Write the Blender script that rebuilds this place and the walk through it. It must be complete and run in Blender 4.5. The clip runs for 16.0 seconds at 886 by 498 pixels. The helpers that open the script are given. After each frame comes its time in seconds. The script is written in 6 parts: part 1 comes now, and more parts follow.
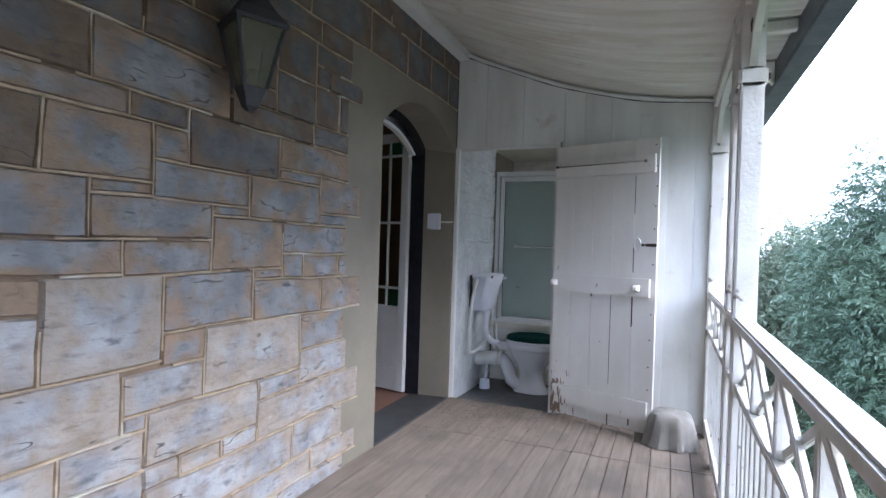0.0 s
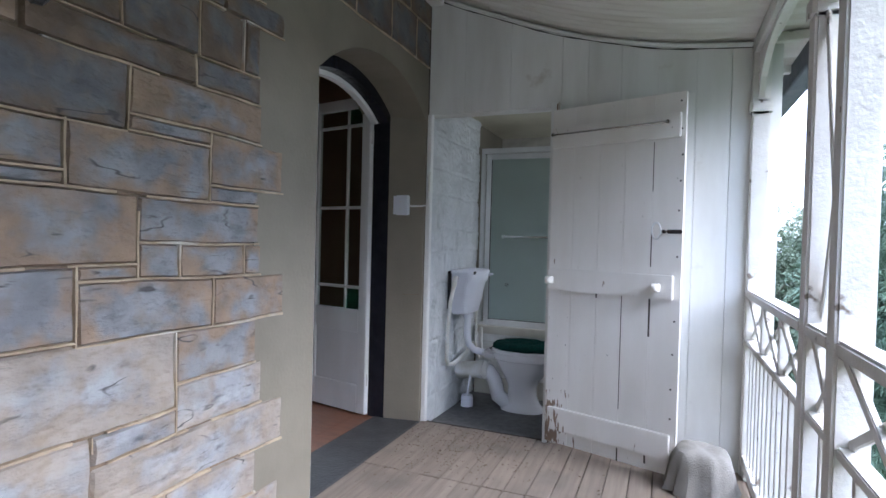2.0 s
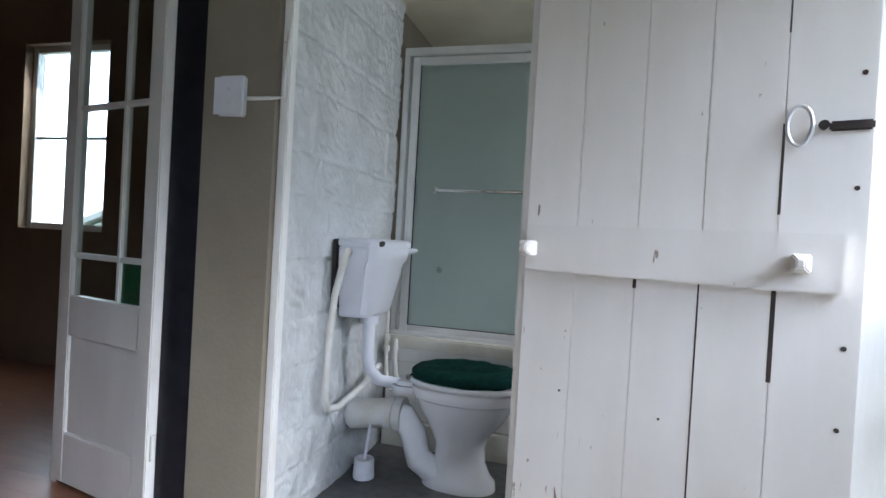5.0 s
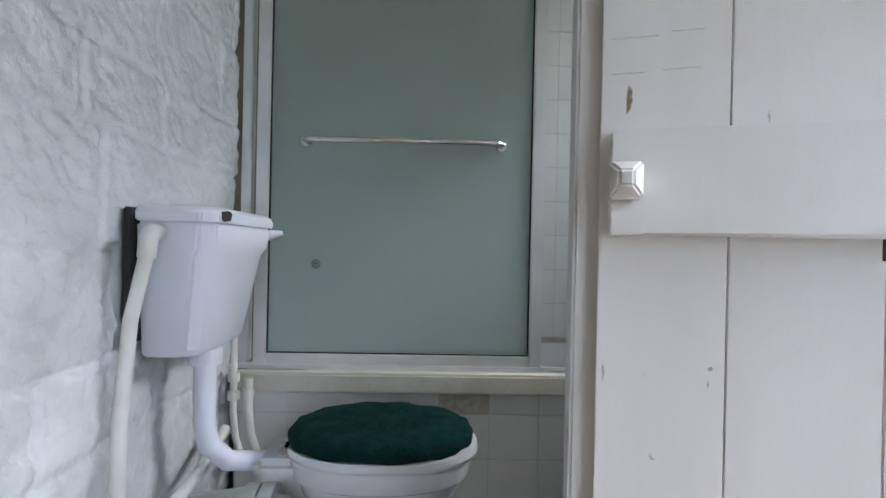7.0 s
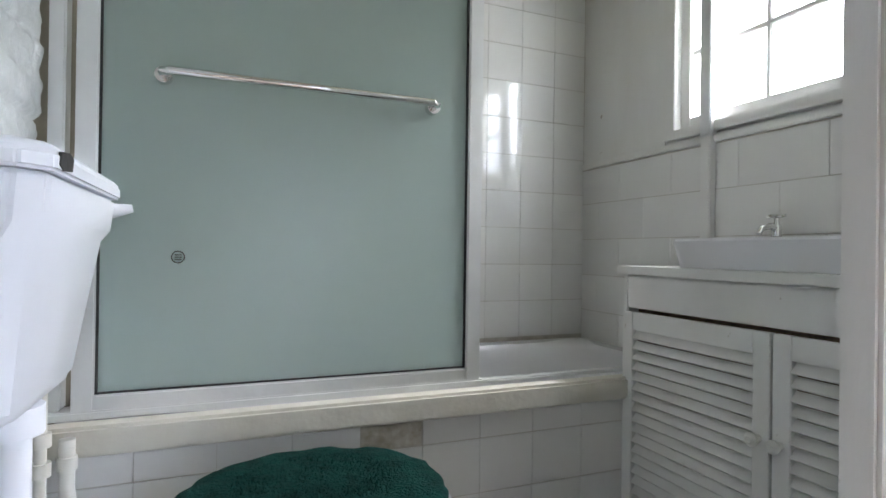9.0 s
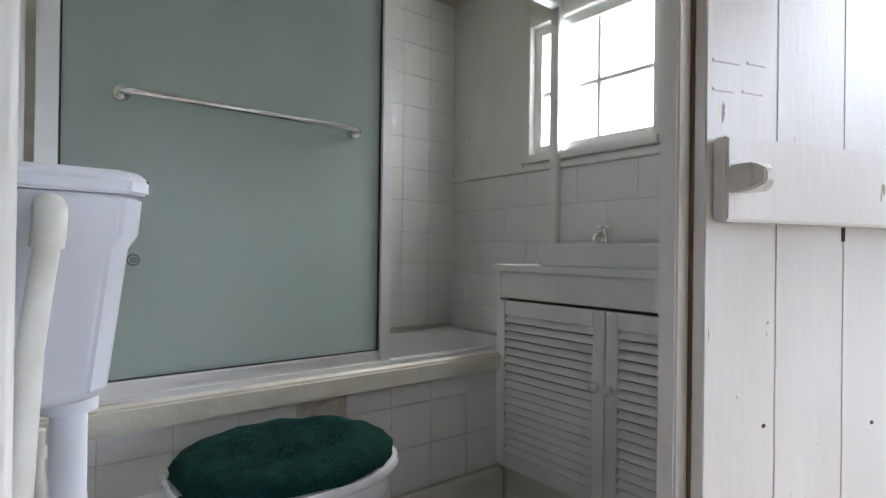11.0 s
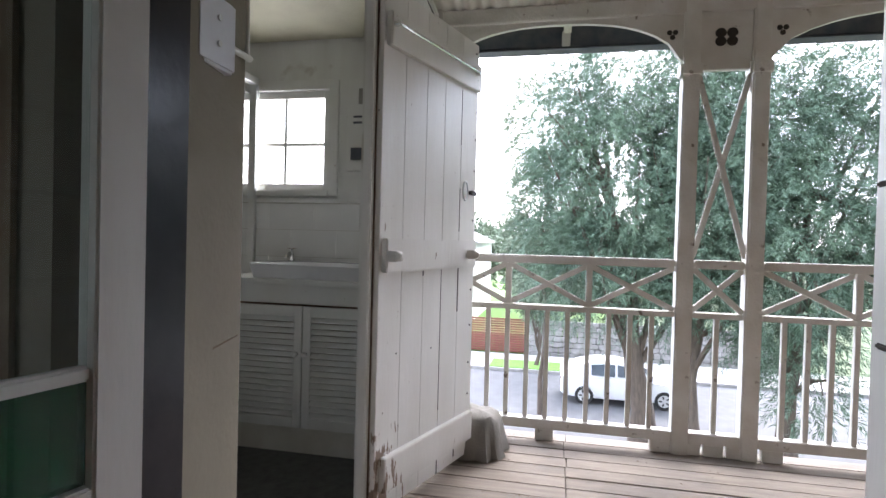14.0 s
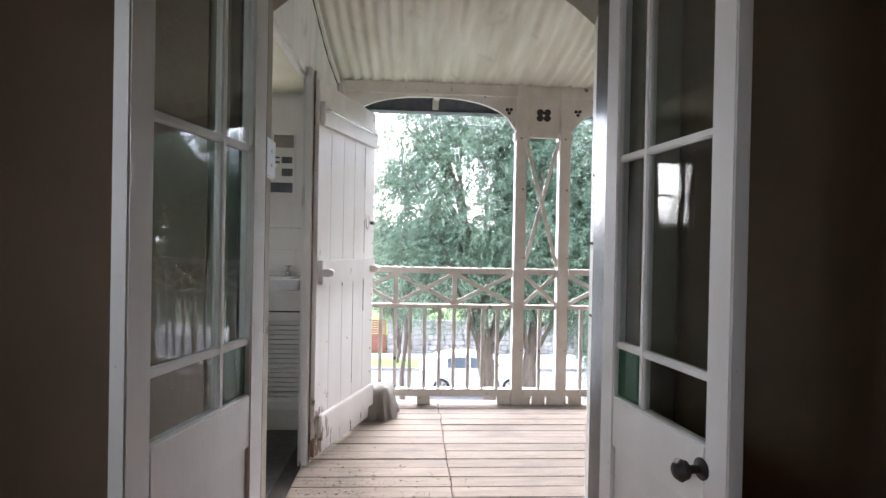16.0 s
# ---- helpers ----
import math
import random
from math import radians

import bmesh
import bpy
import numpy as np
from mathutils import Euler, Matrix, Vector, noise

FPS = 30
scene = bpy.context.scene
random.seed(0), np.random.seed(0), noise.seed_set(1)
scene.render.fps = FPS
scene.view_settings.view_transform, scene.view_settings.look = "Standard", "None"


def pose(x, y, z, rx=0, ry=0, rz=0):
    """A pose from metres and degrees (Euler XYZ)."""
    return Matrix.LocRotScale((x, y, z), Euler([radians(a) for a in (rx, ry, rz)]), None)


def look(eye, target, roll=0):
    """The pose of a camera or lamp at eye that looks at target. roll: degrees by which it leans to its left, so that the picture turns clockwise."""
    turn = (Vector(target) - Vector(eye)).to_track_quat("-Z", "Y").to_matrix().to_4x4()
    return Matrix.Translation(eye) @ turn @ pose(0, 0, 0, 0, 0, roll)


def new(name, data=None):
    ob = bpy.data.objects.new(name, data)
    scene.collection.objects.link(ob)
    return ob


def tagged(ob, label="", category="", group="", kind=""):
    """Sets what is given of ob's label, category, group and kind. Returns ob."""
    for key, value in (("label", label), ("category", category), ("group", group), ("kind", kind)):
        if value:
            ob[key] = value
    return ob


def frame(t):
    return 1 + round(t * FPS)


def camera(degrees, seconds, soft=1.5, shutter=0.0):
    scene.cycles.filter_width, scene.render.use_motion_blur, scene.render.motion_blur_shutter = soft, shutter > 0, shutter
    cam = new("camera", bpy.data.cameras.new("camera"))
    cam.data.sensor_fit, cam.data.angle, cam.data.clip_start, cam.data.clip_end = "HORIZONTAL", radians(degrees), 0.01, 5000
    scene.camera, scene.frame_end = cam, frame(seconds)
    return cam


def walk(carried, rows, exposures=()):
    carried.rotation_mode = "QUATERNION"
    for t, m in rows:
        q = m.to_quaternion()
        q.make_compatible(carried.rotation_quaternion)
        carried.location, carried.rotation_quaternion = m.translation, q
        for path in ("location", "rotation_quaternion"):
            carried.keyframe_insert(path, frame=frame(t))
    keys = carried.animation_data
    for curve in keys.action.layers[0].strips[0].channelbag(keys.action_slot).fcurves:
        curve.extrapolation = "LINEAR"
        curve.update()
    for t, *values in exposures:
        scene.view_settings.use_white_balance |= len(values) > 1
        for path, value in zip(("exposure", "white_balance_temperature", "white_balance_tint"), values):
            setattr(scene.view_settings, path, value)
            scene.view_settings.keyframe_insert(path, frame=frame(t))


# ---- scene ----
cam = camera(78.3, 16.0)
PATH = [
    (0, (0.048, -0.105, 1.309), (-0.723, 1.74, 1.296), 1.8),
    (0.5, (0.068, 0.024, 1.304), (-0.713, 1.865, 1.29), 1.7),
    (1, (0.057, 0.223, 1.303), (-0.718, 2.067, 1.284), 1.7),
    (1.5, (-0.003, 0.465, 1.295), (-0.772, 2.311, 1.267), 1.6),
    (2, (-0.115, 0.782, 1.28), (-0.875, 2.632, 1.246), 1.5),
    (2.5, (-0.19, 1.101, 1.28), (-0.939, 2.955, 1.238), 1.5),
    (3, (-0.282, 1.451, 1.256), (-1.021, 3.309, 1.207), 1.4),
    (3.2, (-0.314, 1.575, 1.251), (-1.053, 3.432, 1.194), 1.4),
    (5.3, (-0.651, 2.765, 1.017), (-1.12, 4.709, 1.003), 3.0),
    (5.5, (-0.69, 2.878, 1.002), (-1.1, 4.835, 0.997), 2.5),
    (6, (-0.774, 3.109, 1.007), (-1.079, 5.086, 1.001), 2.1),
    (6.5, (-0.889, 3.305, 0.977), (-1.049, 5.298, 0.972), 1.7),
    (7, (-1.023, 3.507, 0.965), (-0.96, 5.506, 0.96), 1.2),
    (7.5, (-1.109, 3.684, 0.94), (-0.856, 5.668, 0.951), 0.8),
    (8, (-1.195, 3.847, 0.941), (-0.796, 5.807, 0.947), 1.0),
    (8.5, (-1.252, 3.946, 0.934), (-0.695, 5.867, 0.94), 1.0),
    (9, (-1.304, 3.98, 0.922), (-0.555, 5.835, 0.931), 0.8),
    (9.2, (-1.324, 3.983, 0.918), (-0.508, 5.808, 0.93), 0.8),
    (11.3, (-1.717, 3.739, 0.941), (-0.405, 5.249, 0.946), 0.9),
    (11.5, (-1.756, 3.694, 0.948), (-0.4, 5.163, 0.95), 1.0),
    (12, (-1.913, 3.625, 0.967), (-0.4, 4.933, 0.959), 0.8),
    (12.5, (-2.101, 3.565, 1.009), (-0.457, 4.703, 0.986), 0.8),
    (13, (-2.323, 3.539, 1.052), (-0.544, 4.454, 1.028), 1.4),
    (13.5, (-2.589, 3.565, 1.088), (-0.694, 4.201, 1.056), 1.6),
    (14, (-2.802, 3.541, 1.119), (-0.845, 3.955, 1.085), 1.5),
    (14.5, (-2.963, 3.631, 1.147), (-0.973, 3.826, 1.113), 1.5),
    (15, (-3.226, 3.646, 1.177), (-1.227, 3.707, 1.151), 1.3),
    (15.5, (-3.51, 3.685, 1.212), (-1.51, 3.648, 1.189), 1.2),
    (16, (-3.821, 3.692, 1.219), (-1.824, 3.581, 1.203), 1.1),
]
EXPOSURES = [(0.0, 2.40, 5900, 14), (3.2, 2.68, 5900, 13), (5.3, 3.05, 6150, 11), (7.5, 3.22, 6250, 11), (9.2, 3.82, 6450, 12), (11.3, 3.2, 6550, 13), (12.5, 2.55, 6600, 15), (14.0, 2.66, 6700, 15), (16.0, 3.32, 6850, 17)]
walk(cam, [(t, look(eye, target, roll)) for t, eye, target, roll in PATH], EXPOSURES)

# ---- world and light ----
world = bpy.data.worlds.new("overcast_sky")
scene.world = world
world.use_nodes = True
wn = world.node_tree
sky = wn.nodes.new("ShaderNodeTexSky")
sky.sky_type, sky.sun_disc = "NISHITA", False
sky.sun_elevation, sky.sun_rotation = radians(35), radians(98)
sky.air_density, sky.dust_density, sky.ozone_density = 1.0, 1.5, 1.0
grey = wn.nodes.new("ShaderNodeMixRGB")
grey.inputs["Fac"].default_value = 0.75
grey.inputs["Color2"].default_value = (8.1, 9.2, 11.4, 1)
wn.links.new(sky.outputs[0], grey.inputs["Color1"])
wn.links.new(grey.outputs[0], wn.nodes["Background"].inputs["Color"])
wn.nodes["Background"].inputs["Strength"].default_value = 0.15
sun_data = bpy.data.lights.new("sun", "SUN")
sun_data.energy, sun_data.angle, sun_data.color = 1.4, radians(45), (1.0, 0.97, 0.93)
sun = new("sun", sun_data)
sun.matrix_world = look((20, -3, 14), (0, 0, 0))


def window_lamp(name, at, toward, w, h, watts):
    """The sky's light through a window's opening."""
    d = bpy.data.lights.new(name, "AREA")
    d.shape, d.size, d.size_y, d.energy, d.color = "RECTANGLE", w, h, watts, (0.93, 0.97, 1.0)
    new(name, d).matrix_world = look(at, toward)


window_lamp("window_light_bath", (0.52, 5.265, 1.75), (-0.5, 5.2, 1.2), 0.60, 0.55, 1.75)
window_lamp("window_light_room", (-4.31, 5.80, 1.62), (-4.31, 4.0, 1.0), 0.70, 1.2, 2.0)


# ---- materials ----
def mat(name, base, dark=None, rough=0.6, scale=8.0, detail=6.0, bump=0.15, metal=0.0, grain=None, stain=None, rand=0.0, fine=60.0, lo=0.35, hi=0.7):
    """A surface: two colours mixed by noise, grain stretched by `grain`, bump, and stains of a second colour."""
    m = bpy.data.materials.new(name)
    m.use_nodes = True
    nt, ln = m.node_tree, m.node_tree.links
    b = nt.nodes["Principled BSDF"]
    b.inputs["Roughness"].default_value, b.inputs["Metallic"].default_value = rough, metal
    tc = nt.nodes.new("ShaderNodeTexCoord")
    mp = nt.nodes.new("ShaderNodeMapping")
    mp.inputs["Scale"].default_value = grain or (1, 1, 1)
    ln.new(tc.outputs["Object"], mp.inputs["Vector"])
    n = nt.nodes.new("ShaderNodeTexNoise")
    n.inputs["Scale"].default_value, n.inputs["Detail"].default_value = scale, detail
    ln.new(mp.outputs[0], n.inputs["Vector"])
    r = nt.nodes.new("ShaderNodeMapRange")
    r.inputs["From Min"].default_value, r.inputs["From Max"].default_value = lo, hi
    ln.new(n.outputs["Fac"], r.inputs["Value"])
    mix = nt.nodes.new("ShaderNodeMixRGB")
    mix.inputs["Color1"].default_value = (*base, 1)
    mix.inputs["Color2"].default_value = (*(dark or [c * 0.8 for c in base]), 1)
    ln.new(r.outputs[0], mix.inputs["Fac"])
    out = mix.outputs[0]
    if stain:
        colour, sscale, slo, shi = stain
        n2 = nt.nodes.new("ShaderNodeTexNoise")
        n2.inputs["Scale"].default_value, n2.inputs["Detail"].default_value = sscale, 8
        ln.new(tc.outputs["Object"], n2.inputs["Vector"])
        r2 = nt.nodes.new("ShaderNodeMapRange")
        r2.inputs["From Min"].default_value, r2.inputs["From Max"].default_value = slo, shi
        ln.new(n2.outputs["Fac"], r2.inputs["Value"])
        mx = nt.nodes.new("ShaderNodeMixRGB")
        mx.inputs["Color2"].default_value = (*colour, 1)
        ln.new(r2.outputs[0], mx.inputs["Fac"])
        ln.new(out, mx.inputs["Color1"])
        out = mx.outputs[0]
    if rand:
        oi = nt.nodes.new("ShaderNodeObjectInfo")
        rr = nt.nodes.new("ShaderNodeMapRange")
        rr.inputs["To Min"].default_value, rr.inputs["To Max"].default_value = 1 - rand, 1 + rand
        ln.new(oi.outputs["Random"], rr.inputs["Value"])
        mu = nt.nodes.new("ShaderNodeVectorMath")
        mu.operation = "SCALE"
        ln.new(out, mu.inputs[0])
        ln.new(rr.outputs[0], mu.inputs["Scale"])
        out = mu.outputs[0]
    ln.new(out, b.inputs["Base Color"])
    if bump:
        n3 = nt.nodes.new("ShaderNodeTexNoise")
        n3.inputs["Scale"].default_value, n3.inputs["Detail"].default_value = fine, 5
        ln.new(mp.outputs[0], n3.inputs["Vector"])
        bp = nt.nodes.new("ShaderNodeBump")
        bp.inputs["Strength"].default_value, bp.inputs["Distance"].default_value = bump, 0.01
        ln.new(n3.outputs["Fac"], bp.inputs["Height"])
        ln.new(bp.outputs[0], b.inputs["Normal"])
    return m


def glass_mat(name, tint=(1, 1, 1), rough=0.0, clear=0.9):
    """Thin pane: a clear share and a glossy share by Fresnel."""
    m = bpy.data.materials.new(name)
    m.use_nodes = True
    nt, ln = m.node_tree, m.node_tree.links
    nt.nodes.remove(nt.nodes["Principled BSDF"])
    t = nt.nodes.new("ShaderNodeBsdfTransparent")
    t.inputs["Color"].default_value = (*[c * clear for c in tint], 1)
    g = nt.nodes.new("ShaderNodeBsdfGlossy")
    g.inputs["Roughness"].default_value = rough
    nz = nt.nodes.new("ShaderNodeTexNoise")
    nz.inputs["Scale"].default_value = 5.0
    tc = nt.nodes.new("ShaderNodeTexCoord")
    ln.new(tc.outputs["Object"], nz.inputs["Vector"])
    bp = nt.nodes.new("ShaderNodeBump")
    bp.inputs["Strength"].default_value, bp.inputs["Distance"].default_value = 0.07, 0.01
    ln.new(nz.outputs["Fac"], bp.inputs["Height"])
    ln.new(bp.outputs[0], g.inputs["Normal"])
    f = nt.nodes.new("ShaderNodeLayerWeight")
    f.inputs["Blend"].default_value = 0.5
    pw = nt.nodes.new("ShaderNodeMath")
    pw.operation = "POWER"
    pw.inputs[1].default_value = 3.0
    ln.new(f.outputs["Facing"], pw.inputs[0])
    ad = nt.nodes.new("ShaderNodeMath")
    ad.operation = "MULTIPLY_ADD"
    ad.inputs[1].default_value, ad.inputs[2].default_value = 0.30, 0.022
    ln.new(pw.outputs[0], ad.inputs[0])
    mx = nt.nodes.new("ShaderNodeMixShader")
    ln.new(ad.outputs[0], mx.inputs[0])
    ln.new(t.outputs[0], mx.inputs[1])
    ln.new(g.outputs[0], mx.inputs[2])
    ln.new(mx.outputs[0], nt.nodes["Material Output"].inputs["Surface"])
    return m


M = {}
M["white_wood"] = mat("white_painted_wood", (0.72, 0.72, 0.70), (0.66, 0.65, 0.62), 0.42, 3, bump=0.10, grain=(2, 2, 0.5), stain=((0.42, 0.37, 0.31), 24, 0.72, 0.77), rand=0.03, fine=30)
M["white_rail"] = mat("weathered_white_rail_paint", (0.72, 0.71, 0.68), (0.58, 0.55, 0.50), 0.5, 5, bump=0.3, stain=((0.16, 0.12, 0.09), 14, 0.66, 0.72))
M["partition"] = mat("white_painted_partition_board", (0.70, 0.70, 0.68), (0.58, 0.57, 0.54), 0.5, 2.5, bump=0.10, grain=(2.5, 2.5, 0.5), stain=((0.42, 0.38, 0.33), 5, 0.66, 0.8), rand=0.04, fine=30)
M["roof"] = mat("white_painted_corrugated_iron", (0.70, 0.68, 0.64), (0.55, 0.51, 0.45), 0.5, 3, bump=0.1, grain=(0.6, 3, 1), stain=((0.40, 0.36, 0.30), 4, 0.62, 0.8))
M["plaster"] = mat("grey_putty_plaster", (0.215, 0.19, 0.145), (0.175, 0.152, 0.115), 0.75, 3, bump=0.2)
M["mortar"] = mat("brown_wall_bedding", (0.21, 0.15, 0.10), (0.15, 0.11, 0.078), 0.9, 12, bump=0.4)
M["pointing"] = mat("tan_raised_pointing", (0.47, 0.37, 0.26), (0.27, 0.20, 0.135), 0.85, 11, bump=0.4, stain=((0.55, 0.52, 0.46), 3, 0.58, 0.68))
M["deck"] = mat("worn_grey_deck_board", (0.25, 0.205, 0.165), (0.185, 0.145, 0.115), 0.72, 4, bump=0.3, grain=(9, 0.7, 9), stain=((0.115, 0.095, 0.08), 2.2, 0.5, 0.8), rand=0.10)
M["slate"] = mat("dark_slate_slab", (0.06, 0.06, 0.062), (0.035, 0.036, 0.038), 0.5, 9, bump=0.4)
M["red_floor"] = mat("red_brown_floor_board", (0.21, 0.09, 0.05), (0.14, 0.062, 0.036), 0.32, 4, bump=0.1, grain=(1, 5, 1), rand=0.05)
M["black_paint"] = mat("black_gloss_paint", (0.012, 0.013, 0.018), (0.02, 0.02, 0.026), 0.25, 10, bump=0.25, fine=14)
M["room_wall"] = mat("dull_brown_room_plaster", (0.24, 0.17, 0.115), (0.19, 0.135, 0.09), 0.8, 2, bump=0.2)
M["white_stone"] = mat("white_painted_rubble", (0.56, 0.58, 0.585), (0.45, 0.47, 0.475), 0.28, 5, bump=0.7, fine=40)
M["tile"] = mat("white_glazed_tile", (0.72, 0.72, 0.70), (0.68, 0.67, 0.65), 0.07, 3, bump=0.03, fine=6, rand=0.03, stain=((0.45, 0.40, 0.32), 4, 0.72, 0.9))
M["grout"] = mat("grey_grout", (0.54, 0.515, 0.46), (0.42, 0.39, 0.34), 0.8, 12, bump=0.2)
M["cream"] = mat("cream_bath_trim", (0.66, 0.64, 0.57), (0.56, 0.53, 0.46), 0.4, 6, bump=0.2)
M["ceiling"] = mat("yellowed_ceiling_board", (0.60, 0.57, 0.44), (0.50, 0.47, 0.36), 0.7, 3, bump=0.15)
M["china"] = mat("white_china", (0.70, 0.70, 0.72), (0.67, 0.67, 0.69), 0.12, 3, bump=0)
M["plastic"] = mat("white_cistern_plastic", (0.70, 0.72, 0.78), (0.66, 0.68, 0.74), 0.3, 3, bump=0)
M["pipe"] = mat("cream_painted_pipe", (0.68, 0.68, 0.66), (0.56, 0.54, 0.48), 0.35, 10, bump=0.15)
M["green_pile"] = mat("dark_green_pile_cover", (0.005, 0.042, 0.036), (0.003, 0.022, 0.019), 0.95, 30, bump=1.0, fine=160)
M["green_pile"].node_tree.nodes["Principled BSDF"].inputs["Specular IOR Level"].default_value = 0.1
M["alu"] = mat("satin_aluminium", (0.72, 0.73, 0.73), (0.62, 0.63, 0.63), 0.35, 6, bump=0.05, metal=0.6)
M["chrome"] = mat("chrome", (0.75, 0.75, 0.75), (0.7, 0.7, 0.7), 0.12, 6, bump=0, metal=1.0)
M["bath_floor"] = mat("dark_worn_floor_tile", (0.10, 0.10, 0.10), (0.055, 0.055, 0.055), 0.55, 20, bump=0.3)
M["iron"] = mat("dark_iron", (0.035, 0.033, 0.032), (0.06, 0.04, 0.03), 0.5, 20, bump=0.3, metal=0.5)
M["gutter"] = mat("dark_slate_blue_gutter", (0.045, 0.055, 0.075), (0.10, 0.10, 0.11), 0.45, 12, bump=0.2)
M["cloth"] = mat("grey_canvas_sheet", (0.27, 0.255, 0.235), (0.19, 0.18, 0.165), 0.9, 6, bump=0.4, fine=120)
M["asphalt"] = mat("grey_road", (0.105, 0.105, 0.108), (0.08, 0.08, 0.083), 0.9, 2, bump=0.1)
M["grass"] = mat("grass", (0.065, 0.095, 0.035), (0.04, 0.065, 0.025), 0.95, 3, bump=0.3)
M["bark"] = mat("grey_brown_bark", (0.11, 0.083, 0.062), (0.06, 0.045, 0.036), 0.9, 6, bump=0.8, grain=(3, 3, 0.6), fine=12)
M["leaf"] = mat("blue_green_foliage", (0.105, 0.165, 0.105), (0.048, 0.09, 0.06), 0.6, 0.9, bump=0)
M["leaf_pale"] = mat("grey_green_foliage", (0.16, 0.20, 0.13), (0.085, 0.125, 0.08), 0.65, 0.8, bump=0)
M["car_paint"] = mat("white_car_paint", (0.75, 0.76, 0.77), (0.72, 0.73, 0.74), 0.2, 2, bump=0)
M["car_glass"] = mat("dark_car_glass", (0.10, 0.12, 0.14), (0.07, 0.08, 0.10), 0.1, 2, bump=0)
M["rubber"] = mat("black_rubber", (0.02, 0.02, 0.02), (0.03, 0.03, 0.03), 0.8, 10, bump=0.2)
M["red_slat"] = mat("red_brown_slat", (0.20, 0.065, 0.045), (0.14, 0.05, 0.035), 0.6, 5, bump=0.2)
M["far_white"] = mat("white_render", (0.75, 0.74, 0.71), (0.66, 0.65, 0.62), 0.8, 1, bump=0.1)
M["far_stone"] = mat("grey_garden_stone", (0.30, 0.29, 0.28), (0.20, 0.19, 0.18), 0.9, 3, bump=0.5, fine=5)
M["lantern_metal"] = mat("dull_black_lantern_metal", (0.022, 0.026, 0.034), (0.04, 0.04, 0.045), 0.45, 15, bump=0.2)
M["gap"] = mat("dark_open_gap", (0.05, 0.04, 0.033), (0.03, 0.025, 0.02), 0.9, 20, bump=0.2)
M["black_paint"].node_tree.nodes["Principled BSDF"].inputs["Specular IOR Level"].default_value = 0.25
M["litter"] = mat("dry_leaf_litter", (0.14, 0.095, 0.06), (0.06, 0.042, 0.03), 0.95, 30, bump=0.2)
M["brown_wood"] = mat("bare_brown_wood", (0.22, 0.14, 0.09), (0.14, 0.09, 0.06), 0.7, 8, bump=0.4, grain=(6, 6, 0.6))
M["clear_glass"] = glass_mat("clear_glass", (0.93, 0.97, 0.95), 0.01, 0.9)
M["green_glass"] = mat("green_glass", (0.006, 0.115, 0.055), (0.004, 0.08, 0.04), 0.16, 6, bump=0.05)
M["green_glass"].node_tree.nodes["Principled BSDF"].inputs["Alpha"].default_value = 0.65
M["lantern_glass"] = mat("dusty_lantern_glass", (0.20, 0.19, 0.13), (0.10, 0.10, 0.075), 0.25, 9, bump=0.1)
M["lantern_glass"].node_tree.nodes["Principled BSDF"].inputs["Alpha"].default_value = 0.6


def dusty_glass_mat(name):
    """Window pane under a coat of dust: half clear, half scattering."""
    m = bpy.data.materials.new(name)
    m.use_nodes = True
    nt, ln = m.node_tree, m.node_tree.links
    nt.nodes.remove(nt.nodes["Principled BSDF"])
    a, b, x = nt.nodes.new("ShaderNodeBsdfTransparent"), nt.nodes.new("ShaderNodeBsdfTranslucent"), nt.nodes.new("ShaderNodeMixShader")
    n = nt.nodes.new("ShaderNodeTexNoise")
    n.inputs["Scale"].default_value = 3.0
    tc = nt.nodes.new("ShaderNodeTexCoord")
    ln.new(tc.outputs["Object"], n.inputs["Vector"])
    r = nt.nodes.new("ShaderNodeMapRange")
    r.inputs["To Min"].default_value, r.inputs["To Max"].default_value = 0.05, 0.42
    ln.new(n.outputs["Fac"], r.inputs["Value"])
    b.inputs["Color"].default_value = (0.9, 0.92, 0.92, 1)
    ln.new(r.outputs[0], x.inputs[0])
    ln.new(a.outputs[0], x.inputs[1])
    ln.new(b.outputs[0], x.inputs[2])
    ln.new(x.outputs[0], nt.nodes["Material Output"].inputs["Surface"])
    return m


M["dusty_glass"] = dusty_glass_mat("dusty_window_glass")


# ---- mesh helpers ----
def bm_box(bm, x0, x1, y0, y1, z0, z1, m=None):
    """One box in bm, its corners moved by the matrix m."""
    c = [Vector((x, y, z)) for x in (x0, x1) for y in (y0, y1) for z in (z0, z1)]
    v = [bm.verts.new(m @ p if m else p) for p in c]
    for f in ((0, 1, 3, 2), (4, 6, 7, 5), (0, 4, 5, 1), (2, 3, 7, 6), (0, 2, 6, 4), (1, 5, 7, 3)):
        bm.faces.new([v[i] for i in f])
    return v


